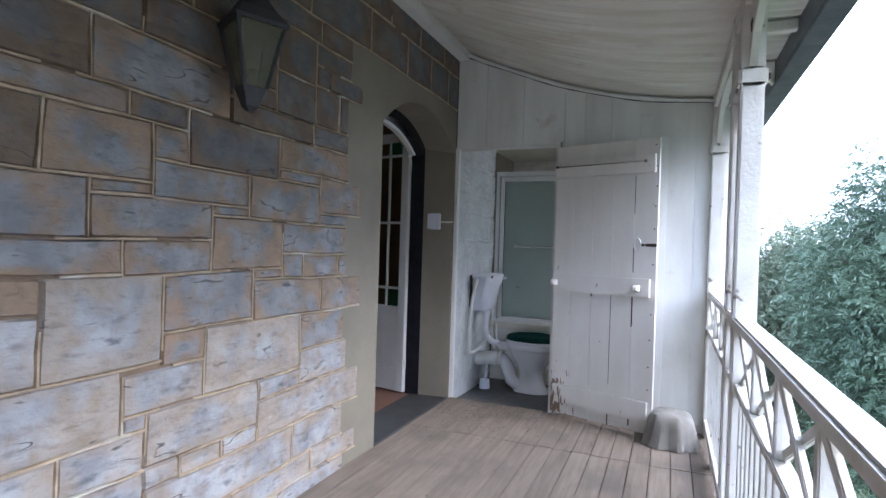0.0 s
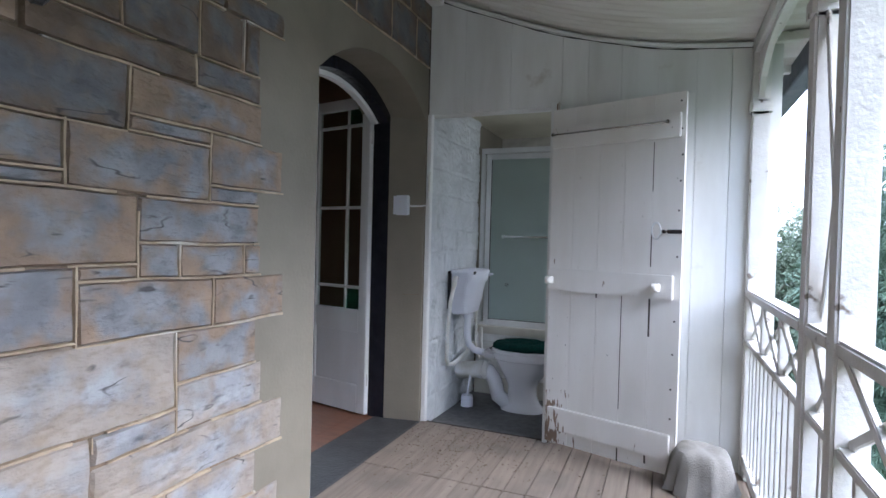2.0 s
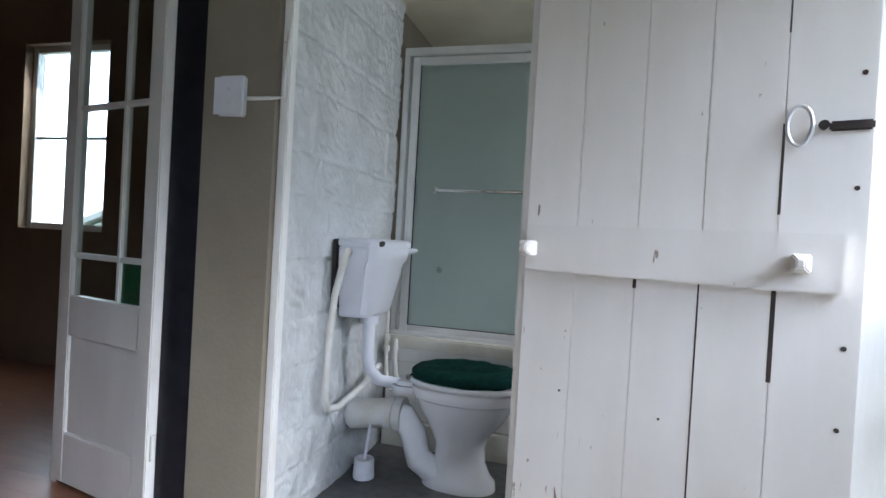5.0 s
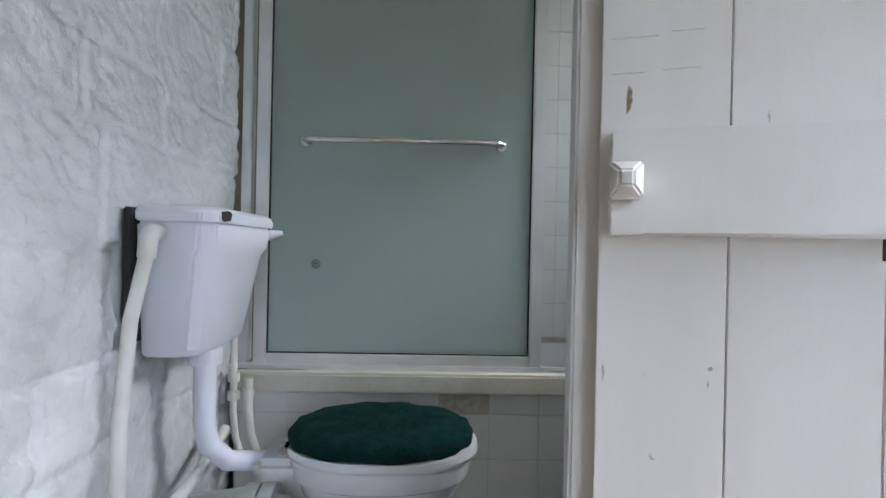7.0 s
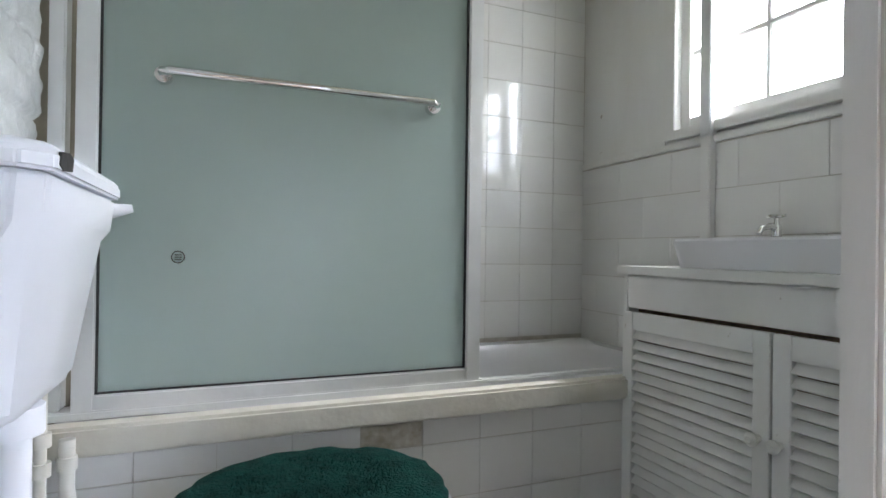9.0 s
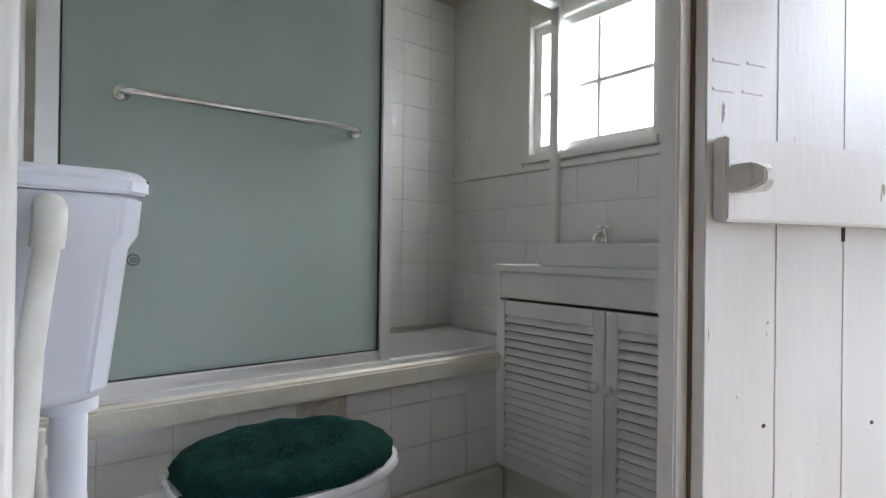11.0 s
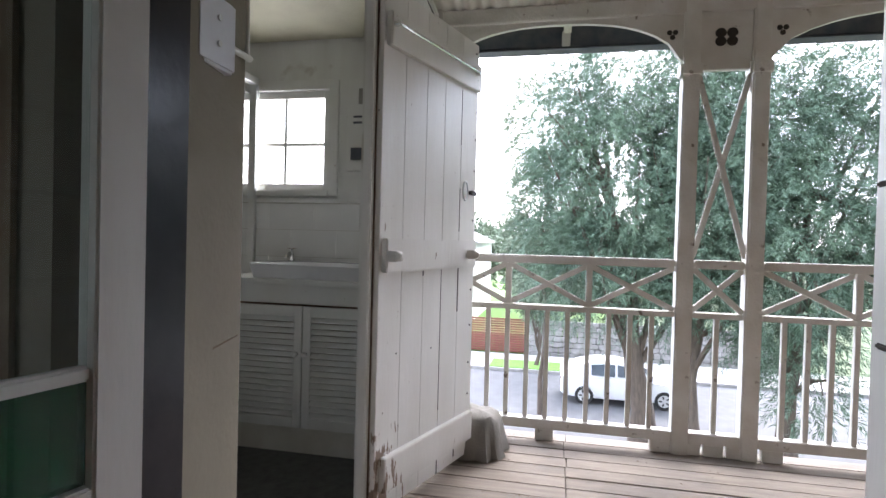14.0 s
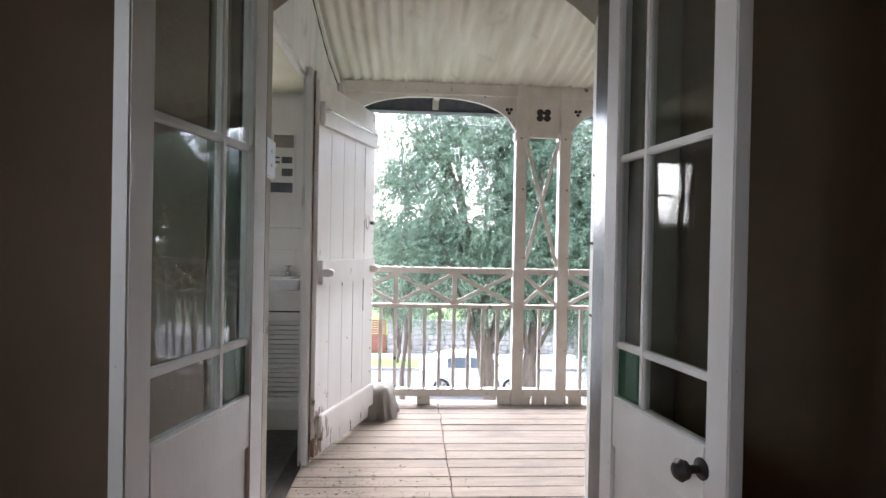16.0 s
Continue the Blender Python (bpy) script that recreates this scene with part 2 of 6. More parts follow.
def bm_tube(bm, pts, r, n=10, cap=True):
    """A tube of radius r (a number, or one a point) along pts."""
    pts = [Vector(p) for p in pts]
    rs = [r] * len(pts) if isinstance(r, (int, float)) else r
    rings, side = [], None
    for i, p in enumerate(pts):
        d = (pts[min(i + 1, len(pts) - 1)] - pts[max(i - 1, 0)]).normalized()
        if side is None:
            side = d.orthogonal().normalized()
        side = (side - d * side.dot(d)).normalized()
        up = d.cross(side)
        rings.append([bm.verts.new(p + (side * math.cos(a) + up * math.sin(a)) * rs[i]) for a in (2 * math.pi * k / n for k in range(n))])
    for a, b in zip(rings, rings[1:]):
        for k in range(n):
            bm.faces.new((a[k], a[(k + 1) % n], b[(k + 1) % n], b[k]))
    if cap:
        bm.faces.new(rings[0][::-1])
        bm.faces.new(rings[-1])


def bm_loft(bm, rings, cap0=True, cap1=True):
    """Rings of points joined one to the next."""
    vs = [[bm.verts.new(p) for p in ring] for ring in rings]
    n = len(vs[0])
    for a, b in zip(vs, vs[1:]):
        for k in range(n):
            bm.faces.new((a[k], a[(k + 1) % n], b[(k + 1) % n], b[k]))
    if cap0:
        bm.faces.new(vs[0][::-1])
    if cap1:
        bm.faces.new(vs[-1])


def bm_prism(bm, outline, thick, m):
    """An outline in the plane (u, v), thick along w, placed by the matrix m."""
    a = [bm.verts.new(m @ Vector((u, v, 0))) for u, v in outline]
    b = [bm.verts.new(m @ Vector((u, v, thick))) for u, v in outline]
    n = len(outline)
    bm.faces.new(a[::-1])
    bm.faces.new(b)
    for k in range(n):
        bm.faces.new((a[k], a[(k + 1) % n], b[(k + 1) % n], b[k]))


def ellipse(cx, cy, z, a, b, n=28, power=2.0):
    out = []
    for k in range(n):
        t = 2 * math.pi * k / n
        c, s = math.cos(t), math.sin(t)
        out.append(Vector((cx + a * math.copysign(abs(c) ** (2 / power), c), cy + b * math.copysign(abs(s) ** (2 / power), s), z)))
    return out


def mesh_of(name, bm, material, bevel=0.0, smooth=False):
    bmesh.ops.recalc_face_normals(bm, faces=bm.faces)
    if bevel:
        bmesh.ops.bevel(bm, geom=[e for e in bm.edges if len(e.link_faces) == 2 and e.calc_face_angle(0) > 0.5], offset=bevel, segments=2, affect="EDGES", clamp_overlap=True)
    me = bpy.data.meshes.new(name)
    bm.to_mesh(me)
    bm.free()
    me.materials.append(material)
    if smooth:
        for p in me.polygons:
            p.use_smooth = True
        me.set_sharp_from_angle(angle=radians(40))
    return me


def part(name, bm, material, parent=None, label="", bevel=0.0, smooth=False):
    """One bmesh as one mesh object, under a thing or a part."""
    ob = new(name, mesh_of(name, bm, material, bevel, smooth))
    if parent is not None:
        ob.parent = parent
    if label:
        ob["label"] = label
    return ob


def boxes(*sizes):
    bm = bmesh.new()
    for s in sizes:
        bm_box(bm, *s)
    return bm


def box(name, size, material, parent=None, label="", bevel=0.004):
    return part(name, boxes(size), material, parent, label, bevel)


def tube(name, pts, r, material, parent=None, label="", n=10):
    bm = bmesh.new()
    bm_tube(bm, pts, r, n)
    return part(name, bm, material, parent, label, smooth=True)


def thing(name, label, category, at=(0, 0, 0), group="", m=None):
    ob = tagged(new(name), label, category, group)
    ob.matrix_world = m or Matrix.Translation(at)
    return ob


def structure(ob, label):
    return tagged(ob, label, "", "", "structure")


def beam(name, a, b, w, h, material, parent=None, label="", bevel=0.003):
    """A straight bar from a to b, w wide across and h high."""
    a, b = Vector(a), Vector(b)
    d = b - a
    rot = d.to_track_quat("X", "Z").to_matrix().to_4x4()
    bm = bmesh.new()
    bm_box(bm, 0, d.length, -w / 2, w / 2, -h / 2, h / 2, Matrix.Translation(a) @ rot)
    return part(name, bm, material, parent, label, bevel)



def stone_mat(name, gain=1.0, brown_gain=0.8, lime=0.7, brown_a=(0.19, 0.14, 0.095), brown_b=(0.12, 0.088, 0.062)):
    """Grey-blue rubble: brown staining towards each stone's rim, pale lime patches."""
    m = bpy.data.materials.new(name)
    m.use_nodes = True
    nt, ln = m.node_tree, m.node_tree.links
    b = nt.nodes["Principled BSDF"]
    b.inputs["Roughness"].default_value = 0.72
    tc, oi = nt.nodes.new("ShaderNodeTexCoord"), nt.nodes.new("ShaderNodeObjectInfo")
    off = nt.nodes.new("ShaderNodeVectorMath")
    off.operation = "MULTIPLY_ADD"
    off.inputs[1].default_value = (37, 37, 37)
    ln.new(oi.outputs["Random"], off.inputs[0])
    ln.new(tc.outputs["Object"], off.inputs[2])

    def noise_of(scale, detail, lo, hi, vec=off.outputs[0], stretch=None):
        if stretch:
            mp = nt.nodes.new("ShaderNodeMapping")
            mp.inputs["Scale"].default_value = stretch
            ln.new(vec, mp.inputs["Vector"])
            vec = mp.outputs[0]
        n = nt.nodes.new("ShaderNodeTexNoise")
        n.inputs["Scale"].default_value, n.inputs["Detail"].default_value = scale, detail
        ln.new(vec, n.inputs["Vector"])
        r = nt.nodes.new("ShaderNodeMapRange")
        r.inputs["From Min"].default_value, r.inputs["From Max"].default_value = lo, hi
        ln.new(n.outputs["Fac"], r.inputs["Value"])
        return r.outputs[0], n.outputs["Fac"]

    def mix(a, bcol, fac):
        mx = nt.nodes.new("ShaderNodeMixRGB")
        for sock, v in (("Color1", a), ("Color2", bcol)):
            if isinstance(v, tuple):
                mx.inputs[sock].default_value = (*v, 1)
            else:
                ln.new(v, mx.inputs[sock])
        ln.new(fac, mx.inputs["Fac"])
        return mx.outputs[0]

    def math_of(op, a, c):
        q = nt.nodes.new("ShaderNodeMath")
        q.operation = op
        for i, v in enumerate((a, c)):
            if isinstance(v, (int, float)):
                q.inputs[i].default_value = v
            else:
                ln.new(v, q.inputs[i])
        return q.outputs[0]

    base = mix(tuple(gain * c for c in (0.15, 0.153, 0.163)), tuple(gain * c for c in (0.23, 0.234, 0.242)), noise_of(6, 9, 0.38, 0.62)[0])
    base = mix(base, (0.20, 0.155, 0.115), noise_of(11, 8, 0.52, 0.8)[0])
    base = mix(base, (0.12, 0.125, 0.135), noise_of(18, 8, 0.56, 0.72, stretch=(1, 0.6, 1.6))[0])
    sep = nt.nodes.new("ShaderNodeSeparateXYZ")
    ln.new(tc.outputs["Generated"], sep.inputs[0])
    dy = math_of("ABSOLUTE", math_of("SUBTRACT", sep.outputs["Y"], 0.5), 0)
    dz = math_of("ABSOLUTE", math_of("SUBTRACT", sep.outputs["Z"], 0.5), 0)
    rim = math_of("MAXIMUM", dy, dz)
    wob = noise_of(7, 8, 0.2, 0.8)[0]
    edge = math_of("ADD", math_of("MULTIPLY", rim, 1.15), math_of("MULTIPLY", wob, 0.85))
    rr = nt.nodes.new("ShaderNodeMapRange")
    rr.inputs["From Min"].default_value, rr.inputs["From Max"].default_value = 0.65, 0.97
    ln.new(math_of("ADD", edge, math_of("MULTIPLY", math_of("SUBTRACT", oi.outputs["Random"], 0.40), 0.26)), rr.inputs["Value"])
    brown = mix(brown_a, brown_b, noise_of(9, 7, 0.35, 0.65)[0])
    base = mix(base, brown, math_of("MULTIPLY", rr.outputs[0], brown_gain))
    base = mix(base, (0.42, 0.42, 0.41), math_of("MULTIPLY", noise_of(4.5, 7, 0.60, 0.76)[0], lime))
    crack, raw = noise_of(9, 12, 0.0, 1.0, stretch=(1, 0.7, 1.35))
    cn = noise_of(4, 3, 0.0, 1.0, stretch=(1, 0.45, 1.6))[1]
    line = nt.nodes.new("ShaderNodeMapRange")
    line.inputs["From Min"].default_value, line.inputs["From Max"].default_value = 0.010, 0.002
    ln.new(math_of("ABSOLUTE", math_of("SUBTRACT", cn, 0.56), 0), line.inputs["Value"])
    gate = noise_of(6, 2, 0.52, 0.6)[0]
    base = mix(base, (0.05, 0.045, 0.045), math_of("MULTIPLY", math_of("MULTIPLY", line.outputs[0], gate), 0.9))
    base = mix(base, (0.07, 0.062, 0.058), math_of("MULTIPLY", noise_of(26, 3, 0.68, 0.74, stretch=(1, 0.35, 1.6))[0], 0.7))
    ln.new(base, b.inputs["Base Color"])
    bp = nt.nodes.new("ShaderNodeBump")
    bp.inputs["Strength"].default_value, bp.inputs["Distance"].default_value = 0.85, 0.05
    ln.new(raw, bp.inputs["Height"])
    ln.new(bp.outputs[0], b.inputs["Normal"])
    return m


def frosted_mat(name):
    """Frosted pane: part scattered through, part scattered back, a soft gloss."""
    m = bpy.data.materials.new(name)
    m.use_nodes = True
    nt, ln = m.node_tree, m.node_tree.links
    b = nt.nodes["Principled BSDF"]
    b.inputs["Base Color"].default_value = (0.44, 0.54, 0.53, 1)
    b.inputs["Roughness"].default_value = 0.28
    tc, n = nt.nodes.new("ShaderNodeTexCoord"), nt.nodes.new("ShaderNodeTexNoise")
    n.inputs["Scale"].default_value, n.inputs["Detail"].default_value = 1.6, 4
    ln.new(tc.outputs["Object"], n.inputs["Vector"])
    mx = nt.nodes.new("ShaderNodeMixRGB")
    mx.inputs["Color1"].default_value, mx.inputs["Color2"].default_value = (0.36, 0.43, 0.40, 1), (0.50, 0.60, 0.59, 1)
    # Paler towards the foot: reflected light put into the glass colour.
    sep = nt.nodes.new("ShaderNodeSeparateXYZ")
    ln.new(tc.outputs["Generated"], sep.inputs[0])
    foot_glow = nt.nodes.new("ShaderNodeMath")
    foot_glow.operation = "MULTIPLY_ADD"
    foot_glow.inputs[1].default_value = -1.0
    ln.new(sep.outputs["Z"], foot_glow.inputs[0])
    ln.new(n.outputs["Fac"], foot_glow.inputs[2])
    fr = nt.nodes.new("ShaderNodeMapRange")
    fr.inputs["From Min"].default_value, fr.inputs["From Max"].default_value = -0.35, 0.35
    ln.new(foot_glow.outputs[0], fr.inputs["Value"])
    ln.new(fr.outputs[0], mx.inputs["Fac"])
    dist = nt.nodes.new("ShaderNodeVectorMath")
    dist.operation = "DISTANCE"
    dist.inputs[1].default_value = (0.08, 0.5, 0.80)
    ln.new(tc.outputs["Generated"], dist.inputs[0])
    wb = nt.nodes.new("ShaderNodeMath")
    wb.operation = "ADD"
    n3 = nt.nodes.new("ShaderNodeTexNoise")
    n3.inputs["Scale"].default_value, n3.inputs["Detail"].default_value = 9, 7
    ln.new(tc.outputs["Object"], n3.inputs["Vector"])
    ln.new(dist.outputs["Value"], wb.inputs[0])
    ln.new(n3.outputs["Fac"], wb.inputs[1])
    sr = nt.nodes.new("ShaderNodeMapRange")
    sr.inputs["From Min"].default_value, sr.inputs["From Max"].default_value = 0.70, 0.50
    sr.inputs["To Max"].default_value = 0.75
    ln.new(wb.outputs[0], sr.inputs["Value"])
    st = nt.nodes.new("ShaderNodeMixRGB")
    st.inputs["Color2"].default_value = (0.30, 0.25, 0.17, 1)
    ln.new(mx.outputs[0], st.inputs["Color1"])
    ln.new(sr.outputs[0], st.inputs["Fac"])
    ln.new(st.outputs[0], b.inputs["Base Color"])
    tr, ms = nt.nodes.new("ShaderNodeBsdfTranslucent"), nt.nodes.new("ShaderNodeMixShader")
    tr.inputs["Color"].default_value = (0.68, 0.78, 0.76, 1)
    ms.inputs[0].default_value = 0.4
    ln.new(b.outputs[0], ms.inputs[1])
    ln.new(tr.outputs[0], ms.inputs[2])
    ln.new(ms.outputs[0], nt.nodes["Material Output"].inputs["Surface"])
    return m


# Darker upwards: roof shade is put into the colour, besides brown stain and lime.
M["stone"] = stone_mat("brown_stained_shaded_rubble", 0.60, 0.95, 0.15, (0.17, 0.118, 0.076), (0.105, 0.074, 0.05))
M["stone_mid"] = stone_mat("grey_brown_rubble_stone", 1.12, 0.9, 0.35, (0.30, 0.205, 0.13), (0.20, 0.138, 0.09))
M["stone_pale"] = stone_mat("lime_pale_lit_rubble", 1.55, 0.62, 0.5, (0.37, 0.285, 0.205), (0.27, 0.205, 0.145))
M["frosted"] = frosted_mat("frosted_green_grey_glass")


def door_paint(name):
    """White gloss paint, cracked along the grain and flaked to bare wood at the foot of the hinge side."""
    m = mat(name, (0.73, 0.71, 0.675), (0.66, 0.635, 0.59), 0.3, 3, bump=0.08, grain=(2, 2, 0.5), stain=((0.30, 0.27, 0.23), 32, 0.715, 0.75), rand=0.03, fine=30)
    nt, ln = m.node_tree, m.node_tree.links
    b = nt.nodes["Principled BSDF"]
    src = b.inputs["Base Color"].links[0].from_socket
    tc = nt.nodes.new("ShaderNodeTexCoord")
    sep = nt.nodes.new("ShaderNodeSeparateXYZ")
    ln.new(tc.outputs["Object"], sep.inputs[0])
    mp = nt.nodes.new("ShaderNodeMapping")
    mp.inputs["Scale"].default_value = (3.0, 3.0, 0.8)
    ln.new(tc.outputs["Object"], mp.inputs["Vector"])
    n = nt.nodes.new("ShaderNodeTexNoise")
    n.inputs["Scale"].default_value, n.inputs["Detail"].default_value = 14, 8
    ln.new(mp.outputs[0], n.inputs["Vector"])
    fx = nt.nodes.new("ShaderNodeMapRange")
    fx.inputs["From Min"].default_value, fx.inputs["From Max"].default_value = 0.30, 0.0
    ln.new(sep.outputs["X"], fx.inputs["Value"])
    fz = nt.nodes.new("ShaderNodeMapRange")
    fz.inputs["From Min"].default_value, fz.inputs["From Max"].default_value = 0.55, 0.05
    ln.new(sep.outputs["Z"], fz.inputs["Value"])
    mul = nt.nodes.new("ShaderNodeMath")
    mul.operation = "MULTIPLY"
    ln.new(fx.outputs[0], mul.inputs[0])
    ln.new(fz.outputs[0], mul.inputs[1])
    ad = nt.nodes.new("ShaderNodeMath")
    ad.operation = "MULTIPLY_ADD"
    ad.inputs[1].default_value = 0.32
    ln.new(mul.outputs[0], ad.inputs[0])
    ln.new(n.outputs["Fac"], ad.inputs[2])
    r = nt.nodes.new("ShaderNodeMapRange")
    r.inputs["From Min"].default_value, r.inputs["From Max"].default_value = 0.71, 0.74
    ln.new(ad.outputs[0], r.inputs["Value"])
    mx = nt.nodes.new("ShaderNodeMixRGB")
    mx.inputs["Color2"].default_value = (0.22, 0.155, 0.11, 1)
    ln.new(src, mx.inputs["Color1"])
    ln.new(r.outputs[0], mx.inputs["Fac"])
    ln.new(mx.outputs[0], b.inputs["Base Color"])
    return m


M["door_paint"] = door_paint("flaking_white_door_paint")
M["worn_edge"] = mat("worn_brown_paint_edge", (0.58, 0.53, 0.48), (0.50, 0.44, 0.38), 0.55, 9, bump=0.3, grain=(3, 3, 0.7), stain=((0.20, 0.14, 0.10), 12, 0.52, 0.6))

# ---- plan ----
WX = -1.69          # outer face of the house wall
WI = -2.16          # inner face of the house wall
PY = 4.28           # partition face
DY0, DY1 = 2.985, 4.245   # doorway
SPRING, APEX = 2.10, 2.35
BX, BY = 0.33, 6.2  # bathroom's window wall and back wall
RX = 0.30           # inner face of the railing
GZ = -4.4           # street level
ROOF = [(-1.69, 3.02), (-1.45, 2.905), (-1.246, 2.82), (-1.0, 2.725), (-0.777, 2.645), (-0.56, 2.58), (-0.346, 2.53), (-0.15, 2.495), (0.05, 2.47), (0.30, 2.45), (0.5, 2.44), (0.68, 2.435)]


def roof_z(x):
    return float(np.interp(x, [p[0] for p in ROOF], [p[1] for p in ROOF]))


def arch_z(y, spring=SPRING, apex=APEX, y0=DY0, y1=DY1):
    """Height of the flat arch over the doorway at y."""
    half, rise = (y1 - y0) / 2, apex - spring
    rad = (half * half + rise * rise) / (2 * rise)
    return apex - rad + math.sqrt(max(rad * rad - (y - (y0 + y1) / 2) ** 2, 0))


def arch_pts(y0, y1, spring, apex, n=14):
    return [(y0 + (y1 - y0) * k / n, arch_z(y0 + (y1 - y0) * k / n, spring, apex, y0, y1)) for k in range(n + 1)]


YZ = Matrix(((0, 0, 1, 0), (1, 0, 0, 0), (0, 1, 0, 0), (0, 0, 0, 1)))   # (u, v, w) to (y, z, x)


def at_x(x):
    return Matrix.Translation((x, 0, 0)) @ YZ


def wall_with_arch(name, x0, x1, ya, yb, top, y0, y1, spring, apex, material, label):
    """A wall in the plane of y and z between x0 and x1, with an arched doorway."""
    bm = bmesh.new()
    pts = arch_pts(y0, y1, spring, apex)
    bm_prism(bm, [(ya, -0.3), (y0, -0.3)] + pts + [(y1, -0.3), (yb, -0.3), (yb, top), (ya, top)], x1 - x0, at_x(x0))
    bm.normal_update()
    bmesh.ops.triangulate(bm, faces=[f for f in bm.faces if len(f.verts) > 4])
    return structure(part(name, bm, material), label)


# ---- verandah: structure ----
house_wall = wall_with_arch("wall_house", WI, WX - 0.02, -6.0, 7.0, 5.6, DY0, DY1, SPRING, APEX, M["plaster"], "house wall of stone with an arched doorway")
band = bmesh.new()
pts = arch_pts(DY0, DY1, SPRING, APEX)
for (a, za), (b, zb) in zip(pts, pts[1:]):
    oa, ob_ = 2.485, 2.485
    bm_prism(band, [(a, za), (b, zb), (b, ob_), (a, oa)], 0.021, at_x(WX - 0.02))
bm_prism(band, [(2.78, -0.02), (DY0, -0.02), (DY0, SPRING), (DY0, 2.485), (2.78, 2.485)], 0.021, at_x(WX - 0.02))
bm_box(band, WX - 0.02, WX + 0.001, DY1, PY, -0.02, 2.485)
structure(part("trim_doorway", band, M["plaster"]), "grey plaster band round the arched doorway")

# floor joists under the deck close the floor from below
structure(box("floor_verandah", (WX - 0.45, 0.46, -6.0, PY + 0.1, -0.2, -0.03), M["gap"]), "worn verandah floor of grey boards")

# roof sheet
def corrugated(name, y0, y1, pitch=0.076, amp=0.009, thick=0.003):
    bm = bmesh.new()
    prof = []
    xs = np.linspace(ROOF[0][0], ROOF[-1][0], 36)
    n = int((y1 - y0) / pitch * 8)
    top = [[bm.verts.new((x, y0 + (y1 - y0) * k / n, roof_z(x) + amp * math.cos(2 * math.pi * (y1 - y0) * k / n / pitch))) for k in range(n + 1)] for x in xs]
    for a, b in zip(top, top[1:]):
        for k in range(n):
            bm.faces.new((a[k], a[k + 1], b[k + 1], b[k]))
    return part(name, bm, M["roof"], smooth=False)


roof = corrugated("ceiling_verandah", -6.0, BY + 0.4)
for p in roof.data.polygons:
    p.use_smooth = True
structure(roof, "curved corrugated iron verandah roof, painted white")

# closing wall far behind the start
structure(box("wall_end", (WX, RX + 0.1, -6.1, -6.0, -0.2, 3.2), M["partition"]), "plain white end wall of the verandah")

# ---- bathroom: structure ----
OPX = -0.83   # opening runs from the house wall to here
structure(box("floor_bathroom", (WX - 0.1, BX + 0.1, PY - 0.02, BY + 0.2, -0.25, -0.06), M["bath_floor"]), "dark worn bathroom floor")
structure(box("wall_bath_back", (WX - 0.1, BX + 0.12, BY, BY + 0.12, -0.25, 3.0), M["grout"]), "back wall of the bathroom behind the tiles")
W0, W1, WZ0, WZ1 = 4.93, 5.60, 1.40, 2.02
structure(part("wall_bath_window", boxes((BX, BX + 0.12, PY, W0, -0.25, 3.0), (BX, BX + 0.12, W1, BY, -0.25, 3.0), (BX, BX + 0.12, W0, W1, -0.25, WZ0), (BX, BX + 0.12, W0, W1, WZ1, 3.0)), M["partition"]), "white painted outer wall of the bathroom")
structure(box("ceiling_bathroom", (WX - 0.1, BX + 0.12, PY + 0.06, BY + 0.12, 2.33, 2.40), M["ceiling"]), "yellowed sloping bathroom ceiling")

# ---- room: structure ----
structure(box("floor_room", (-7.0, WI, -1.0, 5.75, -0.25, -0.01), M["red_floor"]), "red-brown boarded room floor")
structure(box("wall_room_far", (-7.1, -7.0, -1.0, 5.75, -0.2, 3.4), M["room_wall"]), "dull brown far wall of the room")
structure(box("wall_room_south", (-7.0, WI, -1.1, -1.0, -0.2, 3.4), M["room_wall"]), "dull brown side wall of the room")
RW0, RW1, RWZ0, RWZ1 = -4.70, -3.92, 0.98, 2.32
structure(part("wall_room_north", boxes((-7.0, RW0, 5.6, 5.75, -0.2, 3.4), (RW1, WI, 5.6, 5.75, -0.2, 3.4), (RW0, RW1, 5.6, 5.75, -0.2, RWZ0), (RW0, RW1, 5.6, 5.75, RWZ1, 3.4)), M["room_wall"]), "dull brown side wall of the room with a sash window")
structure(box("ceiling_room", (-7.1, WI, -1.1, 5.75, 3.3, 3.4), M["room_wall"]), "dim board ceiling of the room")
wall_with_arch("wall_room_inner", WI - 0.012, WI - 0.002, -1.0, 5.6, 3.3, DY0 - 0.12, DY1 + 0.06, SPRING + 0.1, APEX + 0.12, M["room_wall"], "dull brown inner face of the house wall")

# ---- partition ----
partition = tagged(new("wall_partition"), "white board partition between verandah and bathroom", "", "", "structure")
def board(x0, x1, z0, z1f):
    bm = bmesh.new()
    bm_prism(bm, [(x0, z0), (x1, z0), (x1, z1f(x1)), (x0, z1f(x0))], 0.022, Matrix.Translation((0, PY + 0.022, 0)) @ Matrix(((1, 0, 0, 0), (0, 0, -1, 0), (0, 1, 0, 0), (0, 0, 0, 1))))
    part("plank", bm, M["partition"], partition, bevel=0.0016)
xs = [-1.685, -1.42, -1.10, -0.762, -0.60, -0.40, -0.19, 0.02, 0.20, 0.34]
for a, b in zip(xs, xs[1:]):
    board(a + 0.0008, b - 0.0008, 2.15 if b < OPX + 0.08 else 0.0, lambda x: roof_z(x) - 0.012)
structure(box("trim_jamb_left", (WX + 0.002, WX + 0.036, PY - 0.012, PY + 0.03, -0.02, 2.15), M["white_wood"]), "white painted opening jamb against the house wall")
